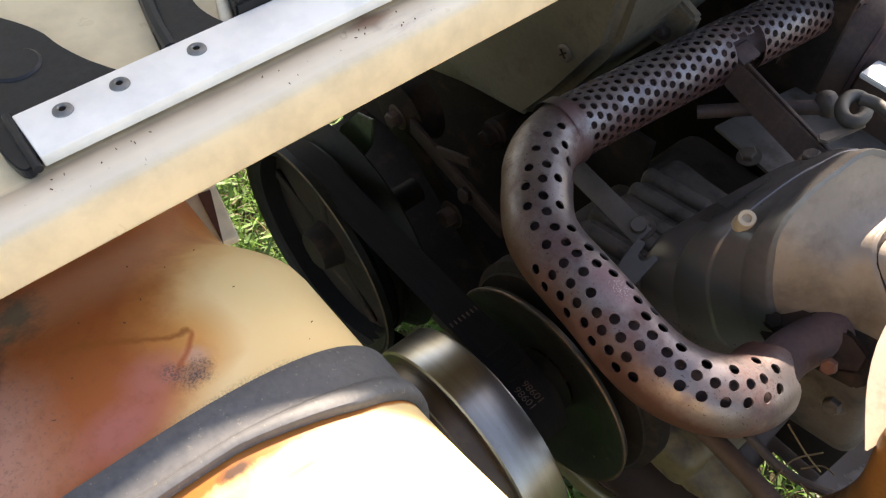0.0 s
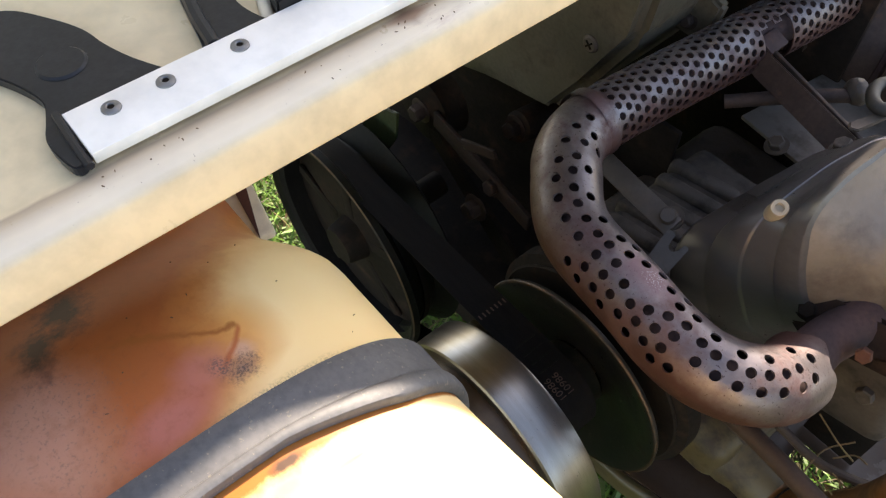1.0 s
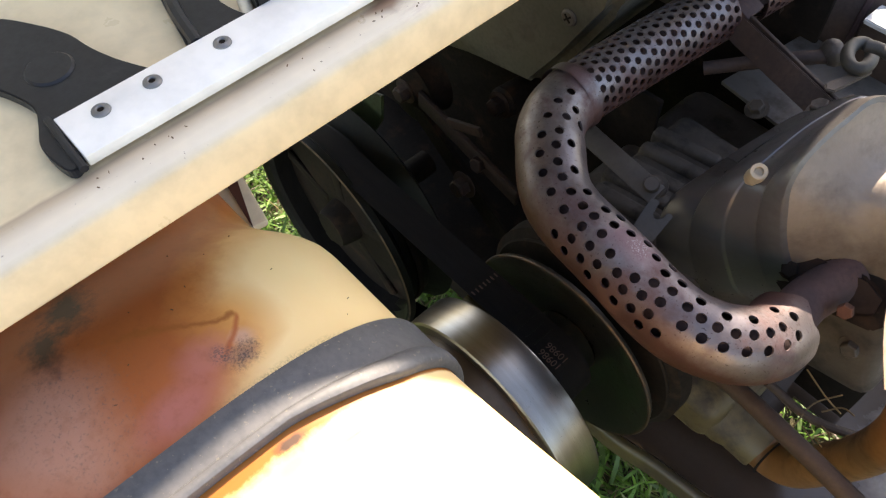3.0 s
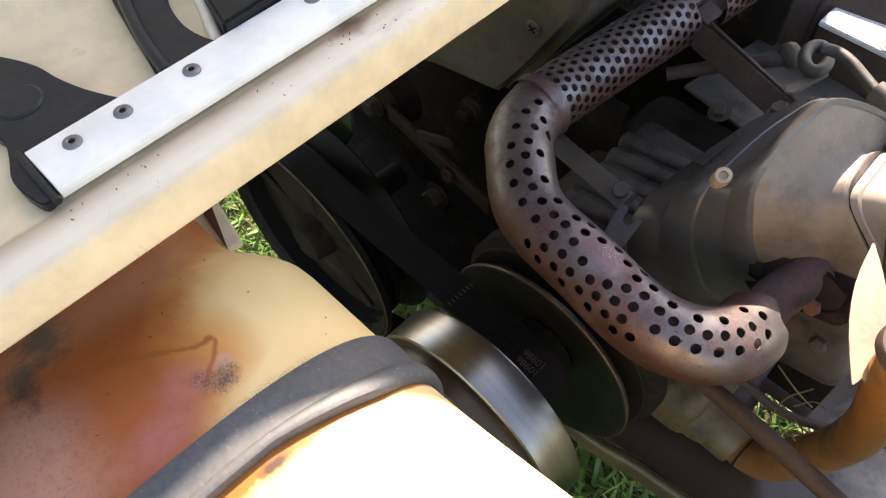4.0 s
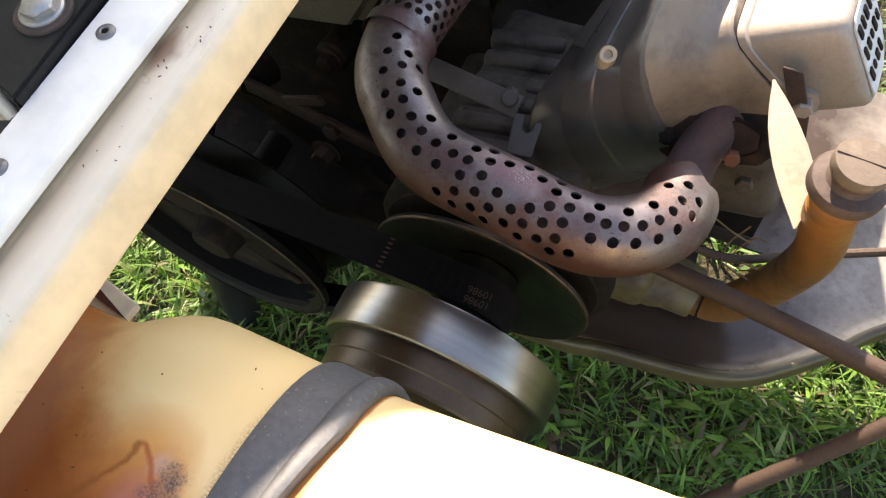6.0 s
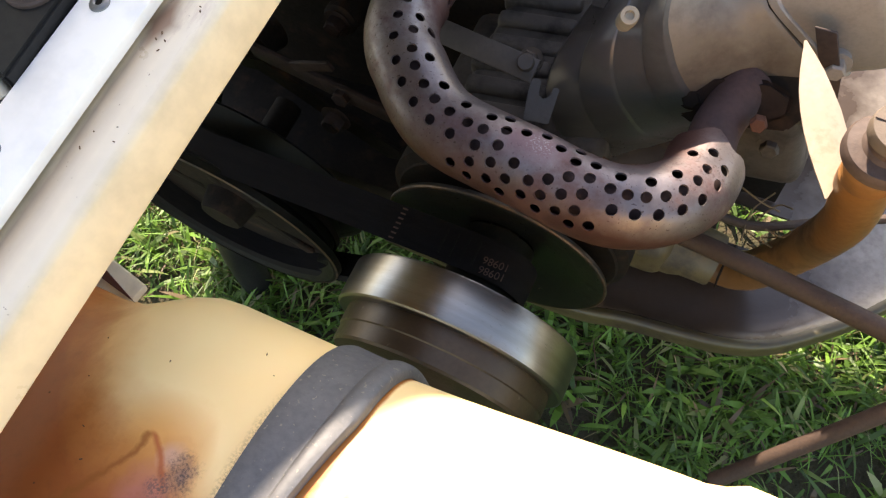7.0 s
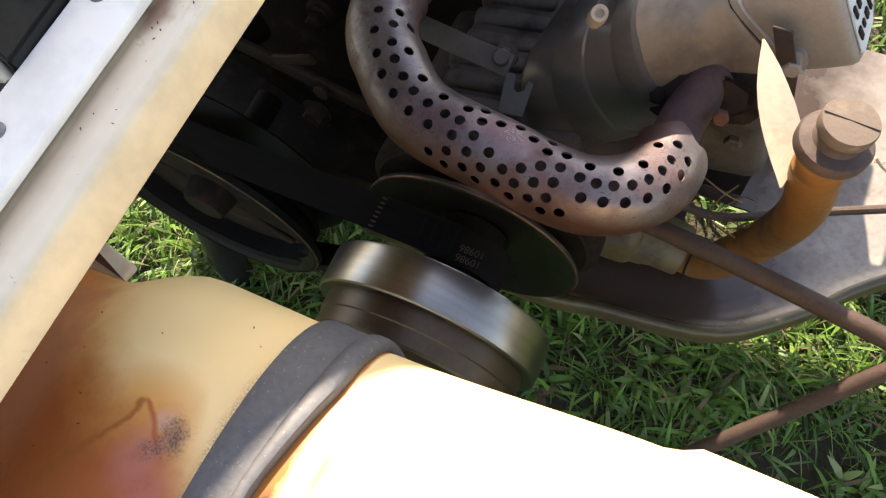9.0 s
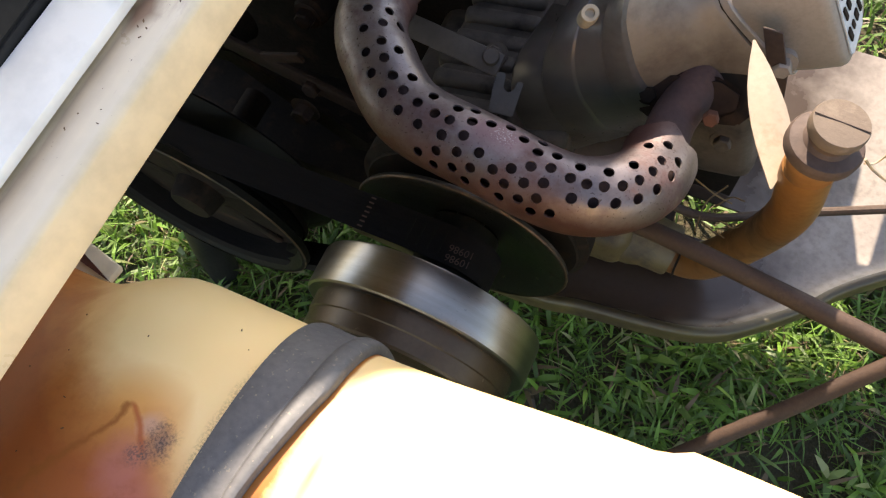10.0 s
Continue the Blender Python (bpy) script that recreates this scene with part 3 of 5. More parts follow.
def arc(cx, cz, r, a0, a1, n):
    return [(cx + r * math.cos(radians(a0 + (a1 - a0) * k / n)), cz + r * math.sin(radians(a0 + (a1 - a0) * k / n))) for k in range(n + 1)]


panel = thing("body_panel", "dirty cream painted body panel with a rolled edge", "panel")
# Unseen left end reaches far enough to shade the driven pulley.
prof = [(-0.85, 0.7225), (-0.262, 0.7225), (-0.232, 0.7215), (-0.2225, 0.7233), (-0.2225, 0.7165), (-0.23, 0.7160), (-0.85, 0.7160)]
part("sheet", extrude_profile(prof, -0.7, 0.74, 4), CREAM, panel, "", 50)
prof = [(-0.2224, 0.7234), (-0.2180, 0.7240), (-0.2130, 0.7241), (-0.2090, 0.7234)] + arc(-0.2090, 0.7200, 0.0032, 72, 24, 5)
prof += [(-0.2012, 0.7066)] + arc(-0.2025, 0.7062, 0.0013, 10, -140, 5) + [(-0.2092, 0.7172), (-0.2125, 0.7190), (-0.2224, 0.7166)]
part("rolled_edge", extrude_profile(prof, -0.7, 0.74, 4), CREAM, panel, "cream rolled edge with its highlight painted in", 40)

lid = thing("raised_lid", "cream lid hinged up behind the panel", "lid")
# Top edge lies out of view; its heights are fitted to the shadow line.
lid_rows = [(-0.70, 1.166), (0.29, 1.163), (0.53, 1.131), (0.59, 1.142), (0.65, 1.1515), (0.73, 1.1465), (0.83, 1.131), (0.95, 1.1225), (1.02, 1.105), (1.05, 1.062)]


def lid_section(y, top):
    tx = -0.400 - 0.095 * (top - 0.78)
    pts = [(-0.370, 0.7275), (-0.384, 0.7300), (-0.393, 0.745), (-0.400, 0.78), (tx - 0.001, top - 0.002), (tx + 0.004, top), (-0.392, 0.78), (-0.385, 0.750), (-0.378, 0.737), (-0.370, 0.7335)]
    return [Vector((x, y, z)) for x, z in pts]


def loft(sections, caps=True):
    bm = bmesh.new()
    rings = [[bm.verts.new(p) for p in sec] for sec in sections]
    n = len(rings[0])
    for a, b in zip(rings, rings[1:]):
        for k in range(n):
            bm.faces.new((a[k], a[(k + 1) % n], b[(k + 1) % n], b[k]))
    if caps:
        bm.faces.new(rings[0])
        bm.faces.new(rings[-1][::-1])
    return bm


part("shell", loft([lid_section(y, top) for y, top in lid_rows]), LIDMAT, lid, "", 60)

# ---- fuel tank and strap ----
def tank_ring(x, grow=0.0):
    """Half sizes and centre of the tank's section at x."""
    def step(a, b, v):
        u = min(max((v - a) / (b - a), 0), 1)
        return u * u * (3 - 2 * u)
    s = step(-0.262, -0.206, x)
    top = 0.645 + 0.017 * s + 0.002 * step(0.006, 0.020, x)
    far = 0.0735 + 0.0180 * s + 0.010 * step(-0.13, 0.03, x) + 0.005 * step(0.008, 0.020, x)
    near, low = -0.16, 0.50
    return (top + low) / 2, (top - low) / 2 + grow, (far + near) / 2, (far - near) / 2 + grow


def tank_section(x, grow, n=72, power=2.8):
    zc, hz, yc, hy = tank_ring(x, grow)
    out = []
    for k in range(n):
        a = 2 * math.pi * k / n
        c, s = math.cos(a), math.sin(a)
        out.append(Vector((x, yc + hy * math.copysign(abs(c) ** (2 / power), c), zc + hz * math.copysign(abs(s) ** (2 / power), s))))
    return out


tank = thing("fuel_tank", "cream plastic fuel tank with amber and scorched stains", "tank")
xs = [-0.46 + 0.0075 * k for k in range(0, 96)]
secs = [tank_section(x, -0.03 * max(0, (abs(x + 0.105) - 0.33) / 0.026) ** 2) for x in xs]
part("tank_body", loft(secs), TANK, tank, "", 60)
flange = part("flange", box((0.060, 0.046, 0.006), (-0.292, 0.064, 0.598), Matrix.Rotation(radians(-12), 4, "Z"), 0.002), LIDMAT, tank, "cream moulded flange")
part("edge_line", slab([(-0.020, -0.003), (0.020, 0.0), (-0.020, 0.004)], 0.0015, Matrix.Translation((-0.276, 0.0755, 0.6012)) @ Matrix.Rotation(radians(-14), 4, "Z"), 0), OXBLOOD, flange, "dark red edge")


def drawn_in(x, grow):
    """The strap's free edge is drawn in towards the near side."""
    u = (x + 0.1485) / 0.031
    return [Vector((p.x - 0.0085 * u * u * min(max((0.062 - p.y) / 0.045, 0), 1), p.y, p.z)) for p in tank_section(x, grow, 96)]


strap = thing("tank_strap", "grey rubber strap with a raised lip round the tank", "strap")
prof = [(-0.1485, 0.0003), (-0.1480, 0.0030), (-0.1462, 0.0036), (-0.1380, 0.0035), (-0.1310, 0.0035), (-0.1272, 0.0037), (-0.1266, 0.0003)]
part("strap_band", loft([drawn_in(x, g) for x, g in prof], False), STRAP, strap, "", 40)
prof = [(-0.1284, 0.0003), (-0.1280, 0.0036), (-0.1266, 0.0048), (-0.1246, 0.0053), (-0.1212, 0.0053), (-0.1190, 0.0048), (-0.1180, 0.0036), (-0.1176, 0.0003)]
part("strap_lip", loft([drawn_in(x, g) for x, g in prof], False), STRAP, strap, "raised rubber lip", 40)

# ---- hinge strip, rubber hinges, bolted block ----
strip = thing("hinge_strip", "white riveted aluminium strip along the cream panel", "strip")
part("bar", box((0.0260, 0.60, 0.0050), (-0.24055, 0.3135, 0.7272), None, 0.0005), STRIP, strip)
for y in (0.0290, 0.0510, 0.0830, 0.1460, 0.215, 0.28):
    rv = part("rivet", lathe([(0.0014, -0.0004), (0.0014, 0.0006), (0.0019, 0.0009), (0.0029, 0.0008), (0.0037, 0.0003), (0.0039, -0.0004)], (-0.2447, y, 0.7300), (0, 0, 1), 24), RIVET, strip, "grey pop rivet")
    part("rivet_core", lathe([(0, 0.0003), (0.0015, 0.0002)], (-0.2447, y, 0.7300), (0, 0, 1), 16), NEARBLACK, rv)

flap = thing("rubber_hinge", "black moulded rubber hinge under the strip", "hinge", "rubber hinges")
outline = smooth_line([(-0.2330, 0.0140, 0), (-0.2275, 0.0095, 0), (-0.2300, 0.0055, 0), (-0.246, 0.0040, 0), (-0.258, 0.0085, 0), (-0.268, 0.0110, 0), (-0.285, 0.0060, 0), (-0.305, -0.004, 0), (-0.322, -0.010, 0), (-0.335, 0.004, 0), (-0.330, 0.022, 0), (-0.313, 0.034, 0), (-0.298, 0.041, 0), (-0.285, 0.0435, 0), (-0.272, 0.0475, 0), (-0.262, 0.052, 0), (-0.254, 0.056, 0), (-0.243, 0.060, 0), (-0.2335, 0.058, 0), (-0.2320, 0.040, 0)], 4)
part("pad", slab([(p.x, p.y) for p in outline], 0.0048, Matrix.Translation((0, 0, 0.7226)), 0.0012), RUBBER, flap, "", 50)
part("boss", lathe([(0, 0.0010), (0.0090, 0.0010), (0.0100, 0.0002), (0.0104, -0.002)], (-0.2830, 0.0255, 0.7274), (0, 0, 1), 32), RUBBER, flap)
part("end_lip", tube([(-0.2255, 0.0110, 0.7270), (-0.2400, 0.0112, 0.7285), (-0.2560, 0.0122, 0.7285)], 0.0018, 8), RUBBER, flap)

flap2 = thing("rubber_hinge", "black curved rubber hinge arm beside the block", "hinge", "rubber hinges")
outline = smooth_line([(-0.234, 0.072, 0), (-0.250, 0.0715, 0), (-0.268, 0.0755, 0), (-0.292, 0.081, 0), (-0.325, 0.090, 0), (-0.340, 0.102, 0), (-0.338, 0.122, 0), (-0.328, 0.123, 0), (-0.312, 0.1135, 0), (-0.294, 0.1030, 0), (-0.276, 0.0985, 0), (-0.262, 0.1000, 0), (-0.252, 0.1045, 0), (-0.244, 0.110, 0), (-0.234, 0.108, 0)], 4)
part("pad", slab([(p.x, p.y) for p in outline], 0.0050, Matrix.Translation((0, 0, 0.7226)), 0.0014), RUBBER, flap2, "", 50)
part("rib", tube([(-0.254, 0.0765, 0.7276), (-0.275, 0.0800, 0.7285), (-0.300, 0.0870, 0.7290), (-0.325, 0.0960, 0.7290)], 0.0030, 8), RUBBER, flap2)

block = thing("bolted_block", "black steel mounting block with a flanged bolt", "mounting block")
part("plate", slab([(-0.2535, 0.1060), (-0.2560, 0.1720), (-0.335, 0.2000), (-0.338, 0.1300)], 0.0120, Matrix.Translation((0, 0, 0.7226)), 0.0012), BLACKSTEEL, block)
bh = part("bolt_head", hexhead((-0.2683, 0.1428, 0.7372), (0, 0, 1), 0.0122, 0.0030), BOLTMAT, block, "flanged zinc bolt", 20)
part("bolt_crown", lathe([(0, 0.0046), (0.0035, 0.0045), (0.0052, 0.0036), (0.0058, 0.0028)], (-0.2683, 0.1428, 0.7372), (0, 0, 1), 28), BOLTMAT, bh)
part("bolt_flange", lathe([(0, 0.0008), (0.0080, 0.0008), (0.0088, 0.0002), (0.0090, -0.0010)], (-0.2683, 0.1428, 0.7368), (0, 0, 1), 32), BOLTMAT, bh)
part("washer", lathe([(0, 0.0004), (0.0108, 0.0004), (0.0114, -0.0002), (0.0114, -0.0014)], (-0.2683, 0.1428, 0.7360), (0, 0, 1), 36), RUSTPLATE, bh, "dark rusty washer")
part("bolt_head", hexhead((-0.2960, 0.1560, 0.7346), (0, 0, 1), 0.0120, 0.0040), BOLTMAT, block, "", 20)
# Added ridge stands for a lit stretch of the cream panel.
tubeb = thing("lit_panel_ridge", "pale ridge added for the lit cream of the panel", "bead")
part("bead", tube([(-0.2575, 0.1030, 0.7235), (-0.290, 0.1160, 0.7235), (-0.334, 0.1300, 0.7235)], 0.0030, 12, 4), LIDMAT, tubeb)

# ---- drum, pulley, belt ----
CX, CZ = -0.165, 0.365
drum = thing("clutch_drum", "bright steel clutch drum with an oily brown inner ring", "drum")
part("drum_shell", lathe([(0.074, 0.1540), (0.0895, 0.1540), (0.0912, 0.1552), (0.0915, 0.157), (0.0915, 0.1860), (0.0908, 0.1878), (0.0890, 0.1882), (0.060, 0.1882)], (CX, 0, CZ), (0, 1, 0), 96), DRUMSTEEL, drum)
part("inner_ring", lathe([(0.0, 0.124), (0.052, 0.124), (0.064, 0.124), (0.0795, 0.1255), (0.0810, 0.1275), (0.0810, 0.1390), (0.0822, 0.1400), (0.0822, 0.1540)], (CX, 0, CZ), (0, 1, 0), 96), DRUMBROWN, drum)
part("hub", lathe([(0, 0.112), (0.018, 0.112), (0.020, 0.114), (0.020, 0.125)], (CX, 0, CZ), (0, 1, 0), 32), DRUMBROWN, drum)

pulley = thing("drive_pulley", "dark belt pulley with a worn bright rim", "pulley", "belt pulleys")
part("groove", lathe([(0.028, 0.1872), (0.0295, 0.2060), (0.0295, 0.2535)], (CX, 0, CZ), (0, 1, 0), 64), PULLEY, pulley)
part("flange", lathe([(0.028, 0.2560), (0.044, 0.2552), (0.050, 0.2535), (0.064, 0.2508), (0.068, 0.2488), (0.080, 0.2460), (0.0880, 0.2437), (0.0908, 0.2437), (0.0915, 0.2450), (0.0905, 0.2480), (0.070, 0.2570), (0.030, 0.2620)], (CX, 0, CZ), (0, 1, 0), 96), DISH, pulley)
part("rim", lathe([(0.0898, 0.2433), (0.0914, 0.2434), (0.0921, 0.2445), (0.0914, 0.2456)], (CX, 0, CZ), (0, 1, 0), 96), BRASS, pulley, "worn bright rim edge")
part("back_flange", lathe([(0.040, 0.262), (0.092, 0.263), (0.0935, 0.2645), (0.0925, 0.266), (0.096, 0.268), (0.0998, 0.270), (0.0998, 0.284), (0.040, 0.288)], (CX, 0, CZ), (0, 1, 0), 64), NEARBLACK, pulley)
part("shaft", lathe([(0.0125, 0.10), (0.0125, 0.36)], (CX, 0, CZ), (0, 1, 0), 24), DRUMBROWN, pulley)

LX, LZ, LR = -0.440, 0.290, 0.125
wheel = thing("driven_pulley", "large black driven pulley with a ribbed face", "pulley", "belt pulleys")
part("rim", lathe([(LR - 0.014, 0.214), (LR - 0.004, 0.205), (LR, 0.206), (LR + 0.001, 0.212), (LR - 0.016, 0.222), (LR - 0.018, 0.246), (LR, 0.262), (LR - 0.006, 0.266), (LR - 0.022, 0.256)], (LX, 0, LZ), (0, 1, 0), 96), PULLEY, wheel)
part("web", lathe([(0.0, 0.226), (0.05, 0.226), (0.105, 0.232), (LR - 0.014, 0.230), (LR - 0.014, 0.236), (0.0, 0.236)], (LX, 0, LZ), (0, 1, 0), 72), NEARBLACK, wheel)
part("rim_edge", lathe([(LR - 0.0012, 0.2047), (LR - 0.0002, 0.2050), (LR + 0.0004, 0.2057), (LR - 0.0008, 0.2064)], (LX, 0, LZ), (0, 1, 0), 96), BRASS, wheel, "worn bright rim edge")
part("hub", lathe([(0, 0.205), (0.020, 0.205), (0.022, 0.208), (0.026, 0.228)], (LX, 0, LZ), (0, 1, 0), 36), NEARBLACK, wheel)
for k in range(5):
    a = 2 * math.pi * k / 5 + 0.4
    part("rib", box((0.070, 0.005, 0.014), (LX + 0.065 * math.cos(a), 0.2275, LZ + 0.065 * math.sin(a)), Matrix.Rotation(-a, 4, "Y"), 0.002), NEARBLACK, wheel)

belt = thing("drive_belt", "flat black drive belt with faded printed numbers", "belt")


def belt_loop():
    y0, y1, th = 0.2085, 0.2395, 0.008
    r1, r2 = 0.0300, LR - 0.018
    c1, c2 = Vector((CX, CZ)), Vector((LX, LZ))
    d = c2 - c1
    base = math.atan2(d.y, d.x)
    al = math.acos((r1 - r2) / d.length)
    path = [c1 + r1 * Vector((math.cos(base + a), math.sin(base + a))) for a in np.linspace(al, 2 * math.pi - al, 24)]
    path += [c2 + r2 * Vector((math.cos(base + a), math.sin(base + a))) for a in np.linspace(-al, al, 40)]
    bm = bmesh.new()
    n = len(path)
    rings = []
    for i, p in enumerate(path):
        t = (path[(i + 1) % n] - path[i - 1]).normalized()
        nrm = Vector((t.y, -t.x))
        ctr = c1 if (p - c1).length < (p - c2).length else c2
        if nrm.dot(p - ctr) < 0:
            nrm = -nrm
        o = p + nrm * th
        rings.append([bm.verts.new((p.x, y0 + 0.003, p.y)), bm.verts.new((p.x, y1 - 0.003, p.y)), bm.verts.new((o.x, y1, o.y)), bm.verts.new((o.x, y0, o.y))])
    for i in range(n):
        a, b = rings[i], rings[(i + 1) % n]
        for k in range(4):
            bm.faces.new((a[k], a[(k + 1) % 4], b[(k + 1) % 4], b[k]))
    return bm


part("band", belt_loop(), BELT, belt, "", 30)


# ---- exhaust with its perforated heat shield ----
SHELL_R = 0.0245
BEND = [(-0.042, 0.312, 0.490), (-0.0393, 0.2952, 0.4955), (-0.0407, 0.278, 0.5014), (-0.0476, 0.2626, 0.5081), (-0.0604, 0.2497, 0.513), (-0.0797, 0.2412, 0.5164), (-0.1036, 0.240, 0.5193), (-0.1284, 0.2428, 0.5219), (-0.1533, 0.2457, 0.5229), (-0.1771, 0.2487, 0.5233), (-0.1937, 0.2534, 0.524), (-0.2056, 0.2603, 0.5253), (-0.2162, 0.269, 0.5271), (-0.2257, 0.2784, 0.5285), (-0.2365, 0.2891, 0.5285), (-0.2463, 0.3064, 0.5275), (-0.252, 0.330, 0.526)]
RUN = [(-0.252, 0.328, 0.526), (-0.250, 0.367, 0.525), (-0.242, 0.448, 0.525), (-0.235, 0.511, 0.525), (-0.228, 0.579, 0.525), (-0.220, 0.660, 0.525)]


def perforated(pts, radius, along, round_cells, hole, is_hole, keep=lambda s, a: True, thick=0.0011, flare=None):
    """A tube wall cut by staggered round holes: square cells, each with its hole."""
    line = smooth_line(pts, 30)
    dist = [0.0]
    for a, b in zip(line, line[1:]):
        dist.append(dist[-1] + (b - a).length)
    total = dist[-1]
    fr = frames_along(line)

    def at(s, a, r=radius):
        s = min(max(s, 0), total)
        i = min(int(np.searchsorted(dist, s)), len(line) - 1)
        i0 = max(i - 1, 0)
        u = 0 if i == i0 else (s - dist[i0]) / (dist[i] - dist[i0])
        p = fr[i0][0].lerp(fr[i][0], u)
        sd = fr[i0][2].lerp(fr[i][2], u).normalized()
        up = fr[i0][3].lerp(fr[i][3], u).normalized()
        if flare:
            r = r + flare(s / total)
        return p + r * (math.cos(a) * sd + math.sin(a) * up)

    bm = bmesh.new()
    cache = {}

    def vert(s, a):
        key = (round(s * 1e5), round(math.cos(a) * 1e4), round(math.sin(a) * 1e4))
        if key not in cache:
            cache[key] = bm.verts.new(at(s, a))
        return cache[key]

    rows = max(1, round(total / along))
    ds, da = total / rows, 2 * math.pi / round_cells
    for i in range(rows):
        for k in range(round_cells):
            s0 = i * ds
            a0 = (k + 0.5 * (i % 2)) * da
            sc, ac = s0 + ds / 2, a0 + da / 2
            if not keep(sc / total, ac % (2 * math.pi)):
                continue
            ring = [(-1, -1), (-1, -0.5), (-1, 0), (-1, 0.5), (-1, 1), (-0.5, 1), (0, 1), (0.5, 1), (1, 1), (1, 0.5), (1, 0), (1, -0.5), (1, -1), (0.5, -1), (0, -1), (-0.5, -1)]
            outer_v = [vert(sc + u * ds / 2, ac + v * da / 2) for u, v in ring]
            if not is_hole(sc / total, ac % (2 * math.pi), i, k):
                mid = [bm.verts.new(at(sc + u * ds / 4, ac + v * da / 4)) for u, v in ring]
                ctr = bm.verts.new(at(sc, ac))
                for q in range(16):
                    bm.faces.new((outer_v[q], outer_v[(q + 1) % 16], mid[(q + 1) % 16], mid[q]))
                    bm.faces.new((mid[q], mid[(q + 1) % 16], ctr))
                continue
            js, ja = 0.05 * ds * math.sin(i * 7.1 + k * 3.3), 0.05 * da * math.cos(i * 5.7 + k)
            inner_v = []
            for u, v in ring:
                a = math.atan2(v, u)
                inner_v.append(bm.verts.new(at(sc + js + hole * math.cos(a), ac + ja + hole / radius * math.sin(a))))
            for q in range(16):
                bm.faces.new((outer_v[q], outer_v[(q + 1) % 16], inner_v[(q + 1) % 16], inner_v[q]))
    return bm


def drilled(pts, radius, holes, hole, start):
    """A pressed tube wall with round holes at the given (distance, angle) places; start(a) is its trimmed end."""
    line = smooth_line(pts, 30)
    dist = [0.0]
    for a, b in zip(line, line[1:]):
        dist.append(dist[-1] + (b - a).length)
    total, fr, turn = dist[-1], frames_along(line), 2 * math.pi

    def at(s, a):
        s = min(max(s, 0), total)
        i = min(max(int(np.searchsorted(dist, s)), 1), len(line) - 1)
        u = (s - dist[i - 1]) / (dist[i] - dist[i - 1])
        sd, up = fr[i - 1][2].lerp(fr[i][2], u).normalized(), fr[i - 1][3].lerp(fr[i][3], u).normalized()
        return fr[i - 1][0].lerp(fr[i][0], u) + radius * (math.cos(a) * sd + math.sin(a) * up)

    lo = -math.pi / 2
    rows, cols = round(total / 0.0036), 40
    spots = [(s, a, hole / max(0.35, (at(s + 0.001, a) - at(s - 0.001, a)).length / 0.002)) for s, a in holes]
    flat, edges = [], []
    for s, a, hs in spots:
        k0 = len(flat)
        for k in range(14):
            flat.append((s + hs * math.cos(turn * k / 14), a * radius + hole * math.sin(turn * k / 14)))
            edges.append((k0 + k, k0 + (k + 1) % 14))
    for i in range(rows + 1):
        for k in range(cols + 1):
            s, a = total * i / rows, lo + turn * k / cols
            if all(((s - p) / hs) ** 2 + ((a - q) * radius / hole) ** 2 > 1.7 for p, q, hs in spots if abs(s - p) < 0.015):
                flat.append((s, a * radius))
    out, _, tris, *_ = delaunay_2d_cdt([Vector(p) for p in flat], edges, [], 0, 1e-7)
    bm, trim = bmesh.new(), 0.025
    ring = []
    for p in out:
        a = p.y / radius
        s = p.x if p.x > trim else start(a) + p.x * (trim - start(a)) / trim
        ring.append(bm.verts.new(at(s, a)))
    for t in tris:
        c = sum((out[k] for k in t), Vector((0, 0))) / len(t)
        if all(((c.x - p) / hs) ** 2 + ((c.y - q * radius) / hole) ** 2 > 0.97 for p, q, hs in spots if abs(c.x - p) < 0.015):
            bm.faces.new([ring[k] for k in t])
    return bm


def shell(name, parent, bm):
    bmesh.ops.remove_doubles(bm, verts=bm.verts, dist=1e-6)
    bmesh.ops.recalc_face_normals(bm, faces=bm.faces)
    bmesh.ops.solidify(bm, geom=bm.faces[:], thickness=0.0012)
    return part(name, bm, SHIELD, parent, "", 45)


exhaust = thing("exhaust_pipe", "rusty exhaust pipe in a perforated heat shield", "exhaust")


def facing(a, lo, hi):
    return lo <= (math.degrees(a) % 360) <= hi


def row(s0, s1, n, a0, a1, bow=0.0):
    """n holes from s0 to s1 in millimetres along, a0 to a1 degrees round, bowed in the middle."""
    return [(s0 + (s1 - s0) * k / max(n - 1, 1), a0 + (a1 - a0) * k / max(n - 1, 1) + bow * math.sin(math.pi * k / max(n - 1, 1))) for k in range(n)]


HOLES = row(36, 96.5, 7, 118, 122, 8) + row(45.5, 99.5, 7, 97, 95, 9) + [(30, 94), (39, 68), (62, 80), (78, 82), (95, 74)]
HOLES += row(111, 112.5, 5, 66, 161) + row(123, 121, 5, 49, 149) + row(131, 130.5, 3, 114, 162) + row(140, 141, 2, 128, 152) + row(151, 153.5, 3, 116, 166)
HOLES += row(164, 163, 4, 79, 154) + row(176, 175.5, 5, 68, 166) + [(103.5, 152), (134, 64), (144, 54), (154, 67), (167, 55), (186.5, 156)]
HOLES += row(192, 235, 4, 118, 114) + row(248, 291, 4, 109, 74) + row(186, 240, 5, 93, 87) + row(250.5, 276, 3, 81, 52) + row(194.5, 243, 3, 68, 61) + [(263, 35)]


def trimmed(a):
    """The heat shield's open end, cut back on its outer side."""
    u = min(max((math.degrees(a) - 100) / 20, 0), 1) * min(max((200 - math.degrees(a)) / 20, 0), 1)
    return 0.009 + 0.010 * u + 0.0012 * math.sin(7 * a)


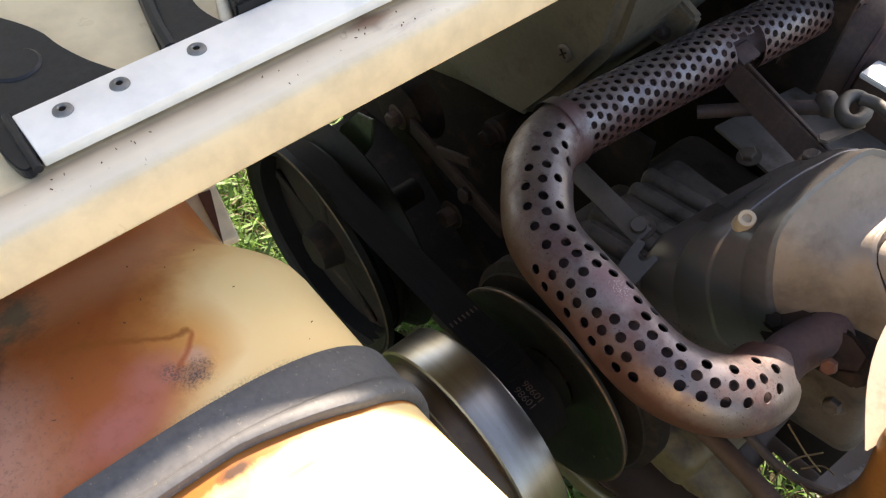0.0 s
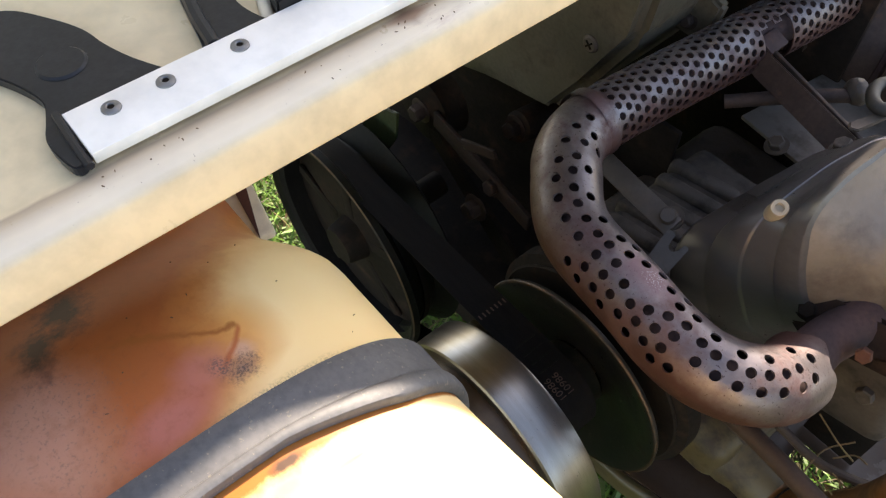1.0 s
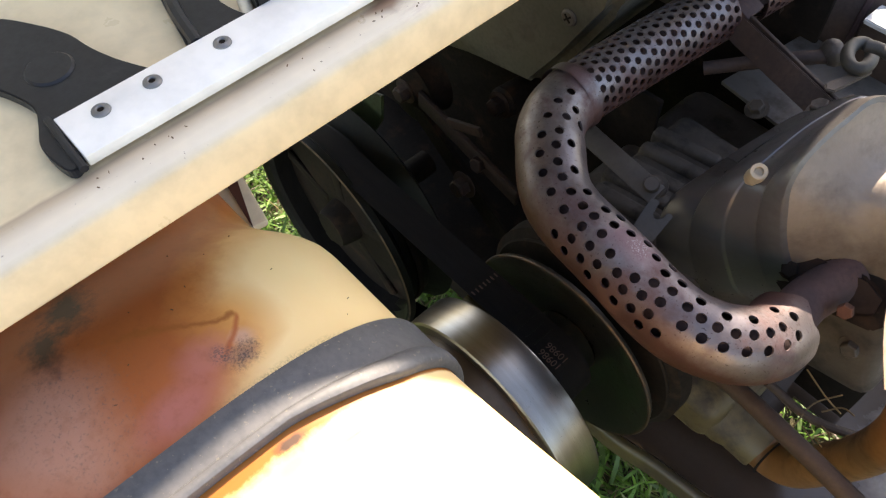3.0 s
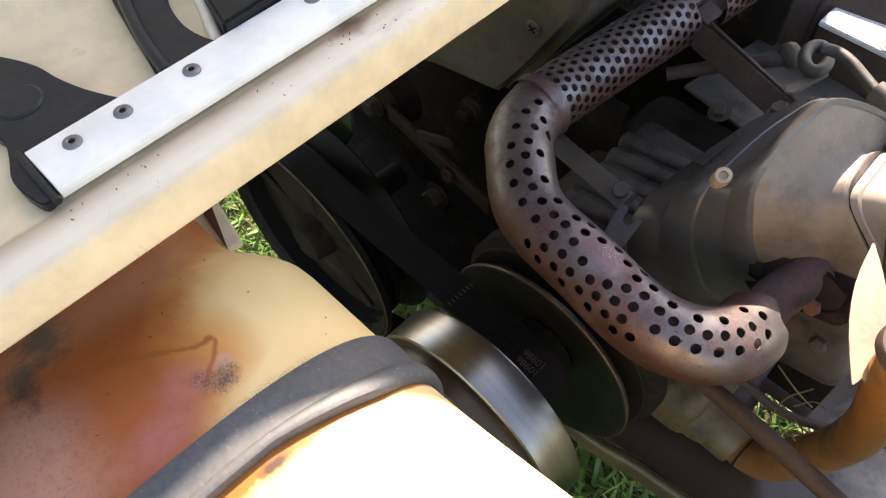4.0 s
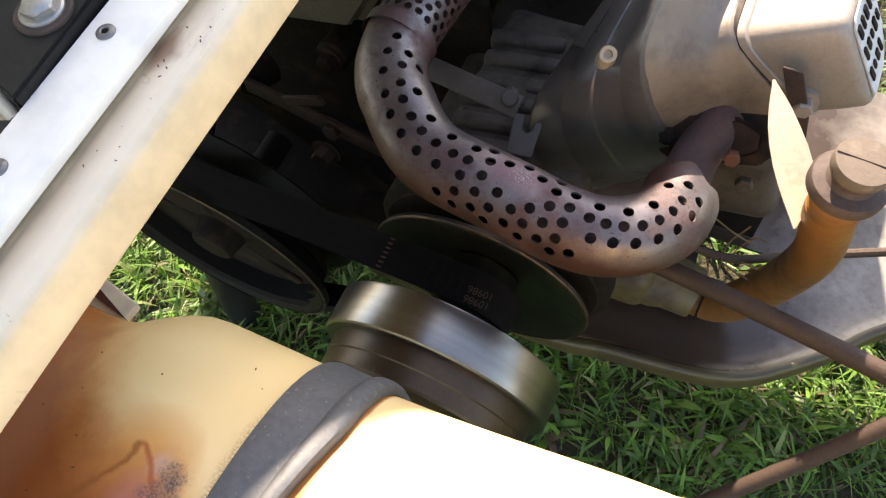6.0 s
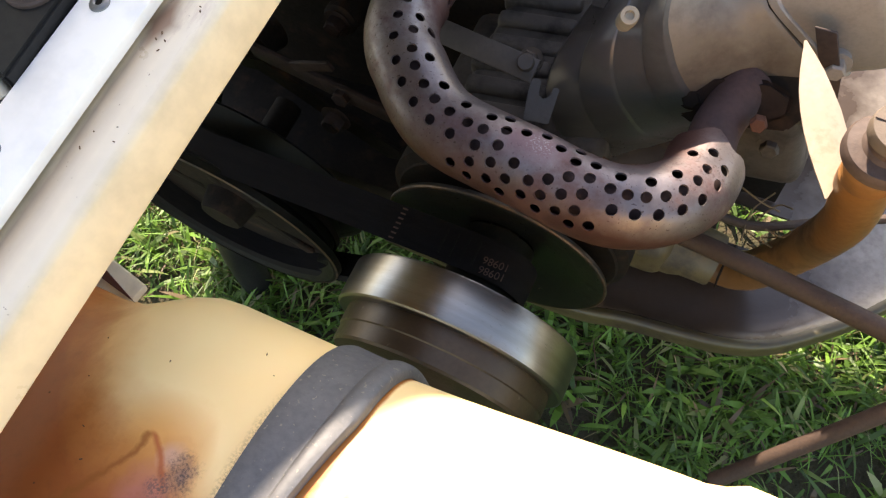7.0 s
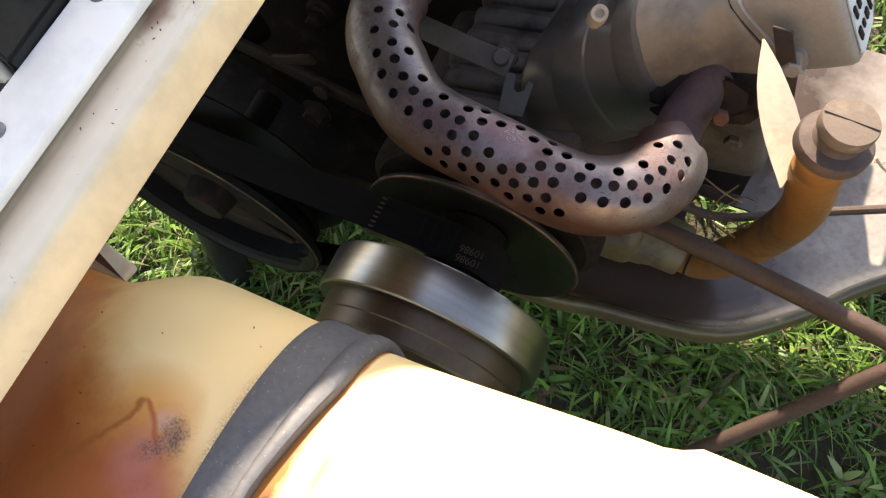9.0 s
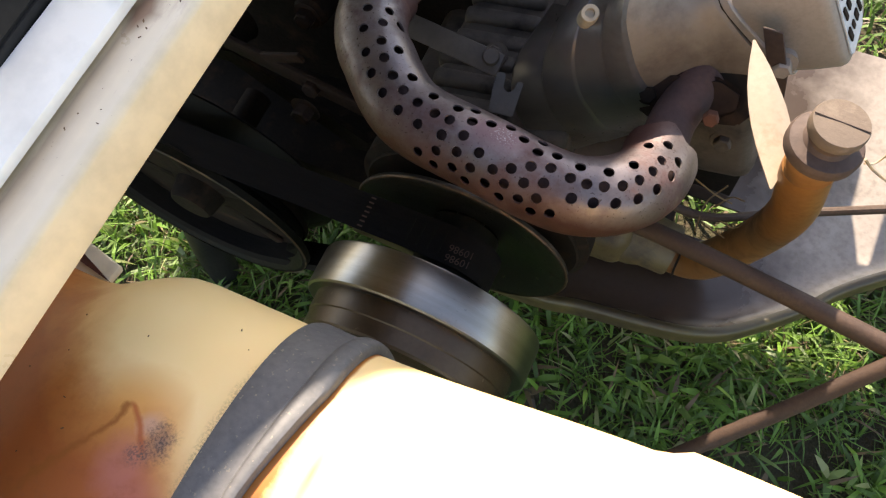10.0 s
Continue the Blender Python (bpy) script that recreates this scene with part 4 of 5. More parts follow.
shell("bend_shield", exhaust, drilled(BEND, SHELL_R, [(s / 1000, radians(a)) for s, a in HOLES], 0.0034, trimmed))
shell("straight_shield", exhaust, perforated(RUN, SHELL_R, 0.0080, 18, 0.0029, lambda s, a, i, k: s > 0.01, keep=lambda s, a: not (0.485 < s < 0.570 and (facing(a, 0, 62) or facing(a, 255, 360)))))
part("inner_pipe", tube([(-0.034, 0.365, 0.499), (-0.037, 0.345, 0.496), (-0.041, 0.325, 0.493)] + BEND[1:-1] + RUN, 0.0155, 20, 5), RUST, exhaust, "rusty inner pipe")
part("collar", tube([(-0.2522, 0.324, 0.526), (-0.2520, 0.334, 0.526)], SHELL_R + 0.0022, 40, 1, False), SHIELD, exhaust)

# ---- engine ----
engine = thing("engine", "dusty single-cylinder petrol engine with a dark cooling shroud", "engine")
AX = Vector((0.883, -0.321, 0.342)).normalized()
C0 = Vector((-0.106, 0.412, 0.456))
RADIAL = Vector((-0.47, -0.48, 0.745))
RADIAL = (RADIAL - RADIAL.dot(AX) * AX).normalized()
ROUND = AX.cross(RADIAL)


# the shroud's rounded section at its open end and at its seam: up and across, in millimetres
OPEN_END = [(18, -92), (52, -57), (70, -17), (84, 20), (90.5, 44), (83, 66), (58, 86), (15, 100), (-45, 80), (-65, 0), (-45, -75)]
SEAM = [(94, -78), (108, -50), (110.5, -22), (104, -3), (89, 10), (69, 22), (46, 30), (8, 38), (-40, 25), (-52, -40), (20, -95)]
SEAM_H = 0.0752


def shroud_ring(f, grow=0.0, scale=1.0, per=7):
    """The section at f, 0 at the open end and 1 at the seam, widened by grow millimetres."""
    pts = [Vector(a).lerp(Vector(b), f) for a, b in zip(OPEN_END, SEAM)]
    mid = sum(pts, Vector((0, 0))) / len(pts)
    n, out = len(pts), []
    for i in range(n):
        a, b, c, d = (pts[(i + k) % n] for k in (-1, 0, 1, 2))
        for k in range(per):
            t = k / per
            p = 0.5 * ((2 * b) + (c - a) * t + (2 * a - 5 * b + 4 * c - d) * t * t + (3 * b - a - 3 * c + d) * t ** 3)
            p = mid + (p - mid) * scale + (p - mid).normalized() * grow
            out.append(C0 + AX * (-0.004 + (SEAM_H + 0.004) * f) + (p.x * RADIAL + p.y * ROUND) / 1000)
    return out


BANDS = [(-0.03, -14), (-0.02, -5), (0.0, -1.6), (0.03, -0.4), (0.290, -0.2), (0.296, 0.9), (0.304, 1.3), (0.54, 1.4), (0.552, 1.2), (0.560, 0.2), (0.565, 0.0), (0.80, 0.2), (0.806, 1.2), (0.815, 1.5), (0.975, 1.6), (0.990, 1.2), (1.0, -2.8)]
part("shroud", loft([shroud_ring(f, g) for f, g in BANDS], False), SHROUD, engine, "blackened steel cooling shroud", 50)


def on_shroud(f, across, lift=0.0):
    """A point on the shroud's upper side, across in millimetres."""
    pts = [Vector(a).lerp(Vector(b), f) for a, b in zip(OPEN_END, SEAM)][:6]
    u = float(np.interp(across, [p.y for p in pts], [p.x for p in pts])) + lift
    return C0 + AX * (-0.004 + (SEAM_H + 0.004) * f) + (u * RADIAL + across * ROUND) / 1000


def shroud_patch(f0, f1, v0, v1, lift, n=8):
    bm = bmesh.new()
    rows = [[bm.verts.new(on_shroud(f, v0 + (v1 - v0) * k / n, q)) for f, q in ((f0, -1.5), (f0, lift), (f1, lift), (f1, -1.5))] for k in range(n + 1)]
    for p, q in zip(rows, rows[1:]):
        for k in range(3):
            bm.faces.new((p[k], p[k + 1], q[k + 1], q[k]))
    bm.faces.new(rows[0])
    bm.faces.new(rows[-1][::-1])
    return bm


CW = Vector((0.867, 0.030, 0.498)).normalized()
ct = Matrix((CW, Vector((0, 0, 1)).cross(CW).normalized(), CW.cross(Vector((0, 0, 1)).cross(CW).normalized()))).transposed().to_4x4()
CC = Vector((0.0078, 0.4025, 0.5455))


def cover_base(z):
    """How far along the cover's axis its slanting joint lies, at the height z."""
    return -0.034 + 0.32 * (0.0375 - z) if z > -0.0375 else -0.010 + 0.5 * (z + 0.0375)


def cover_ring(reach, w, lo, hi, n=64, power=0.36):
    """A rounded rectangle round the cover's axis; reach(z) is its place along the axis."""
    ring = []
    for k in range(n):
        c, s = math.cos(2 * math.pi * k / n), math.sin(2 * math.pi * k / n)
        z = (hi + lo) / 2 + (hi - lo) / 2 * math.copysign(abs(s) ** power, s)
        ring.append(CC + ct.to_3x3() @ Vector((reach(z), w * math.copysign(abs(c) ** power, c), z)))
    return ring


END_H = 0.0245
steps = [(0.0, -0.0005), (0.10, 0.0), (0.5, 0.0), (0.86, -0.0006), (0.95, -0.0018), (0.985, -0.0034), (1.0, -0.006)]
cover = part("valve_cover", loft([cover_ring(lambda z: cover_base(z) * (1 - u) + END_H * u, 0.028 + g, -0.0375 - g, 0.0375 + g) for u, g in steps]), COVER, engine, "pale aluminium valve cover", 50)
part("cover_flange", loft([cover_ring(lambda z: cover_base(z) + h, 0.0300 + g, -0.0395 - g, 0.0395 + g) for h, g in ((-0.0030, -0.0008), (-0.0022, 0), (0.0022, 0), (0.0030, -0.0008))]), COVER, engine)
part("gasket", loft([cover_ring(lambda z: cover_base(z) + h, 0.0294, -0.0388, 0.0388) for h in (-0.0045, -0.0028)]), NEARBLACK, engine, "thin dark gasket line")


def round_ring(ring, n=72):
    """The ring's points taken afresh at even angles round its middle, seen along the cylinder."""
    mid = sum(ring, Vector()) / len(ring)
    tab = sorted((math.atan2((p - mid).dot(ROUND), (p - mid).dot(RADIAL)), p) for p in ring)
    tab = [(tab[-1][0] - 2 * math.pi, tab[-1][1])] + tab + [(tab[0][0] + 2 * math.pi, tab[0][1])]
    angs, out = [a for a, _ in tab], []
    for k in range(n):
        a = -math.pi + 2 * math.pi * k / n
        i = min(max(int(np.searchsorted(angs, a)), 1), len(tab) - 1)
        out.append(tab[i - 1][1].lerp(tab[i][1], (a - angs[i - 1]) / max(angs[i] - angs[i - 1], 1e-9)))
    return out


seam_ring = round_ring(shroud_ring(0.985, -1.6, per=12))
base_ring = round_ring(cover_ring(lambda z: cover_base(z) - 0.004, 0.0305, -0.098, 0.040, 120, 0.45))
head = []
for k in range(25):
    t = k / 24
    e, waist = t * t * (3 - 2 * t) * 0.6 + 0.4 * t, 1 - 0.19 * math.sin(math.pi * min(t / 0.92, 1)) ** 2 + 0.04 * max(t - 0.80, 0) / 0.20
    ring = [a.lerp(b, e) for a, b in zip(seam_ring, base_ring)]
    mid = sum(ring, Vector()) / len(ring)
    head.append([mid + (p - mid) * waist for p in ring])
part("cylinder_head", loft(head), HEADCAST, engine, "cast cylinder head painted paler for the sun on it", 60)
end = Matrix.Translation(CC + CW * (END_H + 0.0002)) @ ct
part("badge", slab([(-0.021, -0.026), (-0.021, 0.026), (-0.016, 0.031), (0.017, 0.031), (0.022, 0.025), (0.022, -0.010), (0.008, -0.031), (-0.016, -0.031)], 0.0012, end @ Matrix(((0, 0, 1, 0), (1, 0, 0, 0), (0, 1, 0, 0), (0, 0, 0, 1))), 0.0006), PLATEWHITE, cover, "pale raised badge field")
for r in range(3):
    for k in range(5):
        if r == 2 and k > 3:
            continue
        y, z = -0.0160 + 0.0078 * k, 0.020 - 0.017 * r
        part("badge_bar", box((0.0012, 0.0048 - 0.001 * ((k + r) % 2), 0.0105 - 0.002 * ((k * r) % 3)), end @ Vector((0.0018, y, z)), ct @ Matrix.Rotation(radians(12), 4, "X"), 0.0005, 1), NEARBLACK, cover)
part("boss", lathe([(0, 0.004), (0.0068, 0.004), (0.0078, 0.001), (0.0085, -0.020)], CC + ct.to_3x3() @ Vector((-0.009, -0.0300, -0.0150)), (0.15, -1, 0.15), 24), COVER, engine)
bolt(engine, CC + ct.to_3x3() @ Vector((-0.0085, -0.0350, -0.0145)), (0.15, -1, 0.15), 0.0105, 0.008, COVER)
# No hollow here: the brown disc paints the recess's shade.
part("recess", lathe([(0, 0.0006), (0.0070, 0.0006), (0.0085, 0.0004)], CC + ct.to_3x3() @ Vector((0.008, 0.006, 0.0375)), ct.to_3x3() @ Vector((0, 0, 1)), 24), RUSTPLATE, cover, "flat brown disc painted as the shaded bolt recess")
part("recess_bolt", hexhead(CC + ct.to_3x3() @ Vector((0.006, 0.005, 0.0375)), ct.to_3x3() @ Vector((0, 0, 1)), 0.0080, 0.0026), CAPMAT, cover, "", 20)
# exhaust port, flange and its nuts
pm = basis((0.05, -0.82, 0.58)) @ Matrix.Rotation(radians(8), 4, "Z")
# Flat dark slab paints the shade inside the port along with its soot.
part("port_recess", slab([(-0.046, -0.014), (-0.030, -0.024), (0.028, -0.022), (0.038, -0.010), (0.040, 0.006), (0.026, 0.018), (-0.030, 0.022), (-0.046, 0.010)], 0.004, Matrix.Translation((-0.032, 0.3590, 0.4930)) @ pm, 0.0015), NEARBLACK, engine, "near-black slab for the sooty, shaded port recess")
part("exhaust_flange", slab([(-0.034, -0.006), (-0.020, -0.015), (0.016, -0.014), (0.030, -0.007), (0.030, 0.006), (0.016, 0.014), (-0.020, 0.015), (-0.034, 0.006)], 0.005, Matrix.Translation((-0.034, 0.3500, 0.4970)) @ pm, 0.0040), RUSTDARK, engine, "rusty exhaust flange")
bolt(engine, (-0.0190, 0.3330, 0.5035), (0.05, -0.82, 0.58), 0.0090, 0.008, RUSTBOLT, False)
bolt(engine, (-0.062, 0.3440, 0.4930), (0.05, -0.82, 0.58), 0.0105, 0.007, NEARBLACK)
part("head_block", box((0.078, 0.084, 0.150), (-0.026, 0.4130, 0.4400), Matrix.Rotation(radians(-14), 4, "Y"), 0.012, 3), CASTING, engine, "grimy cast head block in the darker shade tone")
bolt(engine, (-0.0030, 0.3700, 0.4250), (0.05, -1, 0.2), 0.0115, 0.006, CASTING)
# stud and the scratched plate beside it
part("stud", lathe([(0, 0.0110), (0.0026, 0.0110), (0.0030, 0.0135), (0.0052, 0.0135), (0.0058, 0.0125), (0.0058, 0.003), (0.0066, 0.0), (0.0066, -0.01)], on_shroud(0.62, 3, 0.5), (0.18, -0.42, 0.88), 20), STUDMAT, engine, "ivory plastic stud")
part("scratched_strip", shroud_patch(0.38, 0.52, -26, 10, 1.2), SCRAPED, engine, "bare scratched metal strip", 60)
part("side_plate", shroud_patch(0.04, 0.26, -60, 0, 0.9), SHROUD, engine, "", 60)
bolt(engine, on_shroud(0.15, -66, 0.6), RADIAL + Vector((0, 0.3, 0.3)), 0.011, 0.006, CASTING)
# crankcase and its ribs
part("crankcase", box((0.235, 0.22, 0.130), (-0.150, 0.448, 0.3225), None, 0.020, 4), CASTING, engine, "dusty grey crankcase casting")
part("base", box((0.150, 0.232, 0.058), (-0.115, 0.4280, 0.2850), None, 0.016, 4), TAN, engine, "yellowed lower crankcase")
# Dark sheet added where there is only an unlit void.
part("side_plate", box((0.050, 0.004, 0.115), (0.004, 0.4300, 0.3090), None, 0.001), NEARBLACK, engine, "near-black sheet added for the dark void under the head")
part("filler_boss", lathe([(0.030, 0.0), (0.0285, 0.020), (0.0250, 0.030), (0.0240, 0.052), (0.0225, 0.0545), (0.0, 0.0545)], (-0.056, 0.346, 0.277), (0.99, -0.06, -0.06), 36), TAN, engine, "yellowed filler boss")
part("cylinder_block", box((0.118, 0.150, 0.085), (-0.166, 0.385, 0.4000), None, 0.010, 3), FINMAT, engine, "grimy ribbed cylinder block")
for k in range(6):
    y = 0.318 + 0.0212 * k
    part("rib", box((0.062, 0.0150, 0.016), (-0.194 + 0.003 * math.sin(k * 2.3), y, 0.4390 + 0.0015 * math.sin(k * 1.7)), Matrix.Rotation(radians(9), 4, "Z") @ Matrix.Rotation(radians(-6), 4, "X"), 0.0050, 3), FINMAT, engine, "", 50)
bolt(engine, (-0.1780, 0.490, 0.4560), (-0.2, -0.3, 0.93), 0.012, 0.006, CASTING)
bolt(engine, (-0.1740, 0.3440, 0.4800), (-0.1, -0.5, 0.86), 0.011, 0.007, CASTING)
sa, sb = Vector((-0.2346, 0.3380, 0.4912)), Vector((-0.1702, 0.3300, 0.4909))
part("strut", box(((sb - sa).length + 0.014, 0.0165, 0.0026), (sa + sb) / 2, Matrix((( sb - sa).normalized(), (Vector((0.3, -0.5, 0.85)).cross(sb - sa)).normalized(), (sb - sa).cross(Vector((0.3, -0.5, 0.85)).cross(sb - sa)).normalized())).transposed().to_4x4(), 0.0008), CASTING, engine, "flat grey strut")
# forked clip
cn = Vector((0.25, -0.51, 0.82)).normalized()
cx = (Vector((1, 0.10, 0)) - Vector((1, 0.10, 0)).dot(cn) * cn).normalized()
cm = Matrix((cx, cn.cross(cx), cn)).transposed().to_4x4()
fork = [(-9, -15), (8, -15), (9.5, 3), (10, 8.5), (6, 9), (4.5, 3), (2, 0.5), (-1, 0.5), (-2.6, 3), (-3, 12), (-9, 12), (-9.6, 4)]
part("fork_clip", slab([(x / 1000, y / 1000) for x, y in fork], 0.0026, Matrix.Translation((-0.1495, 0.3060, 0.4980)) @ cm, 0.0007), CLIPMAT, engine, "dusty forked clip")
part("clip_post", tube([(-0.1540, 0.3060, 0.4900), (-0.1600, 0.3250, 0.4500)], 0.0060, 12, 1), CASTING, engine)
part("strut_boss", lathe([(0, 0.008), (0.0052, 0.008), (0.0060, 0.0068), (0.0060, -0.004)], (-0.1715, 0.3330, 0.4915), (0.1, -0.45, 0.88), 24), CASTING, engine)
part("fuel_line", tube([(-0.2465, 0.3090, 0.4680), (-0.2255, 0.3010, 0.4680), (-0.2050, 0.2935, 0.4660), (-0.1720, 0.2930, 0.4650), (-0.1400, 0.2830, 0.4650), (-0.1130, 0.2750, 0.4640)], 0.0046, 10), RUSTPLATE, engine, "thin brown control cable")
part("tag", box((0.014, 0.004, 0.005), (-0.1000, 0.3080, 0.4400), Matrix.Rotation(radians(-18), 4, "Z"), 0.0006), NECK, engine, "small amber tag")
# leaf-shaped deflector plate
la, lb = Vector((-0.0135, 0.3490, 0.5640)), Vector((0.0230, 0.2700, 0.5470))
lu = (lb - la).normalized()
lw = (Vector((0.9, 0.4, 0.1)) - Vector((0.9, 0.4, 0.1)).dot(lu) * lu).normalized()
lm = Matrix((lu, lw, lu.cross(lw))).transposed().to_4x4()
L = (lb - la).length
LEAF = [(0.0, -0.0006, 0.0008), (0.04, -0.0012, 0.0020), (0.10, -0.0026, 0.0042), (0.2, -0.0046, 0.0076), (0.32, -0.0062, 0.0108), (0.45, -0.0068, 0.0140), (0.58, -0.0064, 0.0158), (0.7, -0.0052, 0.0150), (0.82, -0.0034, 0.0108), (0.92, -0.0016, 0.0058), (0.98, -0.0006, 0.0022), (1.0, -0.0002, 0.0008)]


def leaf_section(t, a, b, thick=0.0012, n=8):
    """Across the leaf from edge to edge and back underneath; its broad side curls down."""
    w = [a + (b - a) * k / n for k in range(n + 1)]
    top = [lm @ Vector((L * t, v, -24.0 * max(v - 0.002, 0) ** 2)) + la for v in w]
    return top + [p - lm.to_3x3() @ Vector((0, 0, thick)) for p in top[::-1]]


part("deflector", loft([leaf_section(*r) for r in LEAF]), SHEETTAN, engine, "thin tan sheet deflector", 50)
# Brown colour takes the place of shade on the tan sheet's other half.
part("deflector_shaded_side", slab([(-0.0110, 0.5600), (0.0010, 0.5600), (0.0150, 0.5230), (0.0220, 0.4900), (0.0180, 0.4840), (0.0060, 0.5150)], 0.0015, Matrix.Translation((0, 0.3640, 0)) @ Matrix(((1, 0, 0, 0), (0, 0, -1, 0), (0, 1, 0, 0), (0, 0, 0, 1))), 0.0004, 1), RUSTPLATE, engine, "brown sheet painted as the shaded half of the deflector")

# oil filler
filler = thing("oil_filler", "amber stained oil filler neck with a slotted cap", "oil filler")
part("neck", tube([(-0.020, 0.346, 0.272), (0.006, 0.342, 0.270), (0.024, 0.338, 0.288), (0.037, 0.334, 0.330), (0.049, 0.325, 0.395), (0.049, 0.304, 0.475), (0.0365, 0.2803, 0.5565), (0.0351, 0.2803, 0.5790)], lambda s: 0.0185 - 0.0052 * s, 24, 8), NECK, filler)
part("joint_ring", lathe([(0.0185, -0.001), (0.0206, -0.0006), (0.0206, 0.0006), (0.0185, 0.001)], (0.006, 0.342, 0.2702), (0.99, -0.14, 0.10), 28), NEARBLACK, filler)
CAPW = Vector((0.056, 0.035, 0.998)).normalized()
cb = Vector((0.0351, 0.2803, 0.5782))
cap = part("cap", lathe([(0.0088, 0.0189), (0.0129, 0.0194), (0.0140, 0.0204), (0.0143, 0.0215), (0.0143, 0.0259), (0.0137, 0.0272), (0.0000, 0.0277)], cb, CAPW, 56), CAPMAT, filler, "dusty brown slotted cap")
part("cap_flange", lathe([(0.0130, 0.0005), (0.0175, 0.0020), (0.0193, 0.0038), (0.0195, 0.0085), (0.0184, 0.0105), (0.0126, 0.0118), (0.0110, 0.0140), (0.0110, 0.0194)], cb, CAPW, 56), RUSTPLATE, filler, "dark grimy cap flange")
part("slot", box((0.0270, 0.0005, 0.0006), cb + CAPW * 0.0277, basis(CAPW) @ Matrix.Rotation(radians(-2), 4, "Z"), 0.0001, 1), RUSTPLATE, cap)

# ---- bracket, levers and hoses behind the shield ----
bracket = thing("shield_bracket", "brown rusted bent bracket holding the heat shield", "bracket")
ba, bb = Vector((-0.222, 0.488, 0.5330)), Vector((-0.108, 0.449, 0.5360))
bu = (bb - ba).normalized()
bd = (Vector((0.10, -0.55, -0.75)) - Vector((0.10, -0.55, -0.75)).dot(bu) * bu).normalized()
bmx = Matrix((bu, bd, bu.cross(bd))).transposed().to_4x4()
BL = (bb - ba).length
part("plate", slab([(-0.004, 0), (BL, 0), (BL - 0.003, 0.012), (BL - 0.016, 0.019), (0.014, 0.020), (0.000, 0.018)], 0.0028, Matrix.Translation(ba) @ bmx, 0.0008), RUSTPLATE, bracket)
part("foot", box((0.030, 0.026, 0.003), bb + Vector((0.006, 0.010, -0.008)), Matrix.Rotation(radians(-18), 4, "Z"), 0.001), RUSTPLATE, bracket)
part("weld_pad", box((0.016, 0.022, 0.004), (-0.2180, 0.4960, 0.5350), Matrix.Rotation(radians(20), 4, "Y"), 0.0015), RUST, bracket)
part("bent_edge", box((BL - 0.014, 0.0030, 0.0080), (ba + bb) / 2 + Vector((0.004, 0.004, -0.0040)), Matrix.Rotation(math.atan2(bu.y, bu.x), 4, "Z"), 0.0008), RUSTPLATE, bracket)
bolt(bracket, bb + Vector((0.004, 0.012, -0.006)), (0, 0, 1), 0.011, 0.005, CAPMAT)

lever = thing("throttle_lever", "dull metal throttle lever with an eyelet and hose", "lever")
eye = []
for k in range(25):
    a = 2 * math.pi * k / 24
    eye.append((-0.1250 + 0.0072 * math.cos(a) - 0.0060 * math.sin(a), 0.4940 + 0.0040 * math.cos(a) + 0.0150 * math.sin(a), 0.5450 - 0.001 * math.sin(a)))
part("eyelet", tube(eye, 0.0050, 12, 1), HOSEMAT, lever)
part("shank", slab([(-0.0035, -0.002), (0.0035, -0.002), (0.0045, 0.036), (0.0, 0.040), (-0.0045, 0.036)], 0.003, Matrix.Translation((-0.1145, 0.4900, 0.5385)) @ Matrix.Rotation(radians(166), 4, "Z"), 0.0008), CAPMAT, lever)
part("hose", tube([(-0.1219, 0.4843, 0.5626), (-0.1115, 0.4862, 0.5635), (-0.0992, 0.4824, 0.5640), (-0.0841, 0.4748, 0.5631), (-0.0718, 0.4682, 0.5626)], 0.0044, 14), HOSEMAT, lever, "dusty rubber hose")
part("ferrule", tube([(-0.0737, 0.4692, 0.5626), (-0.0605, 0.4663, 0.5626)], 0.0082, 18, 1), HOSEMAT, lever)
part("boot", tube([(-0.0624, 0.4668, 0.5626), (-0.0510, 0.4588, 0.5626), (-0.0406, 0.4465, 0.5598), (-0.0359, 0.4351, 0.5532), (-0.0350, 0.4257, 0.5418)], lambda s: 0.0085 - 0.0015 * s, 18), HOSEMAT, lever, "dusty spark plug boot")
rod = thing("control_rod", "grey control rod with a splined knob", "rod", "control rods")
part("shaft", tube([(-0.222, 0.462, 0.490), (-0.184, 0.490, 0.505), (-0.151, 0.512, 0.517)], 0.0058, 12), RUSTPLATE, rod)
part("knob", tube([(-0.1530, 0.5110, 0.516), (-0.1495, 0.5165, 0.519), (-0.1460, 0.5220, 0.522)], lambda s: 0.0075 + 0.004 * math.sin(math.pi * s), 9, 3), CASTING, rod)

wire = thing("thin_wire", "thin dark bent wire over the head", "wire")
part("strand", tube([(-0.066, 0.474, 0.546), (-0.060, 0.452, 0.560), (-0.047, 0.436, 0.556), (-0.036, 0.424, 0.566), (-0.030, 0.414, 0.580)], 0.0016, 8), NEARBLACK, wire)

# ---- muffler ----
muffler = thing("muffler", "dark purple-brown rusted muffler can", "muffler")
part("can", lathe([(0, -0.030), (0.056, -0.030), (0.060, -0.026), (0.060, 0.20), (0.054, 0.206), (0, 0.206)], (-0.215, 0.660, 0.470), (0.98, 0.16, 0.0), 56), RUSTPLATE, muffler)
part("seam", lathe([(0.060, 0.0), (0.0625, 0.001), (0.0625, 0.005), (0.060, 0.006)], (-0.180, 0.6657, 0.470), (0.98, 0.16, 0.0), 56), RUST, muffler)

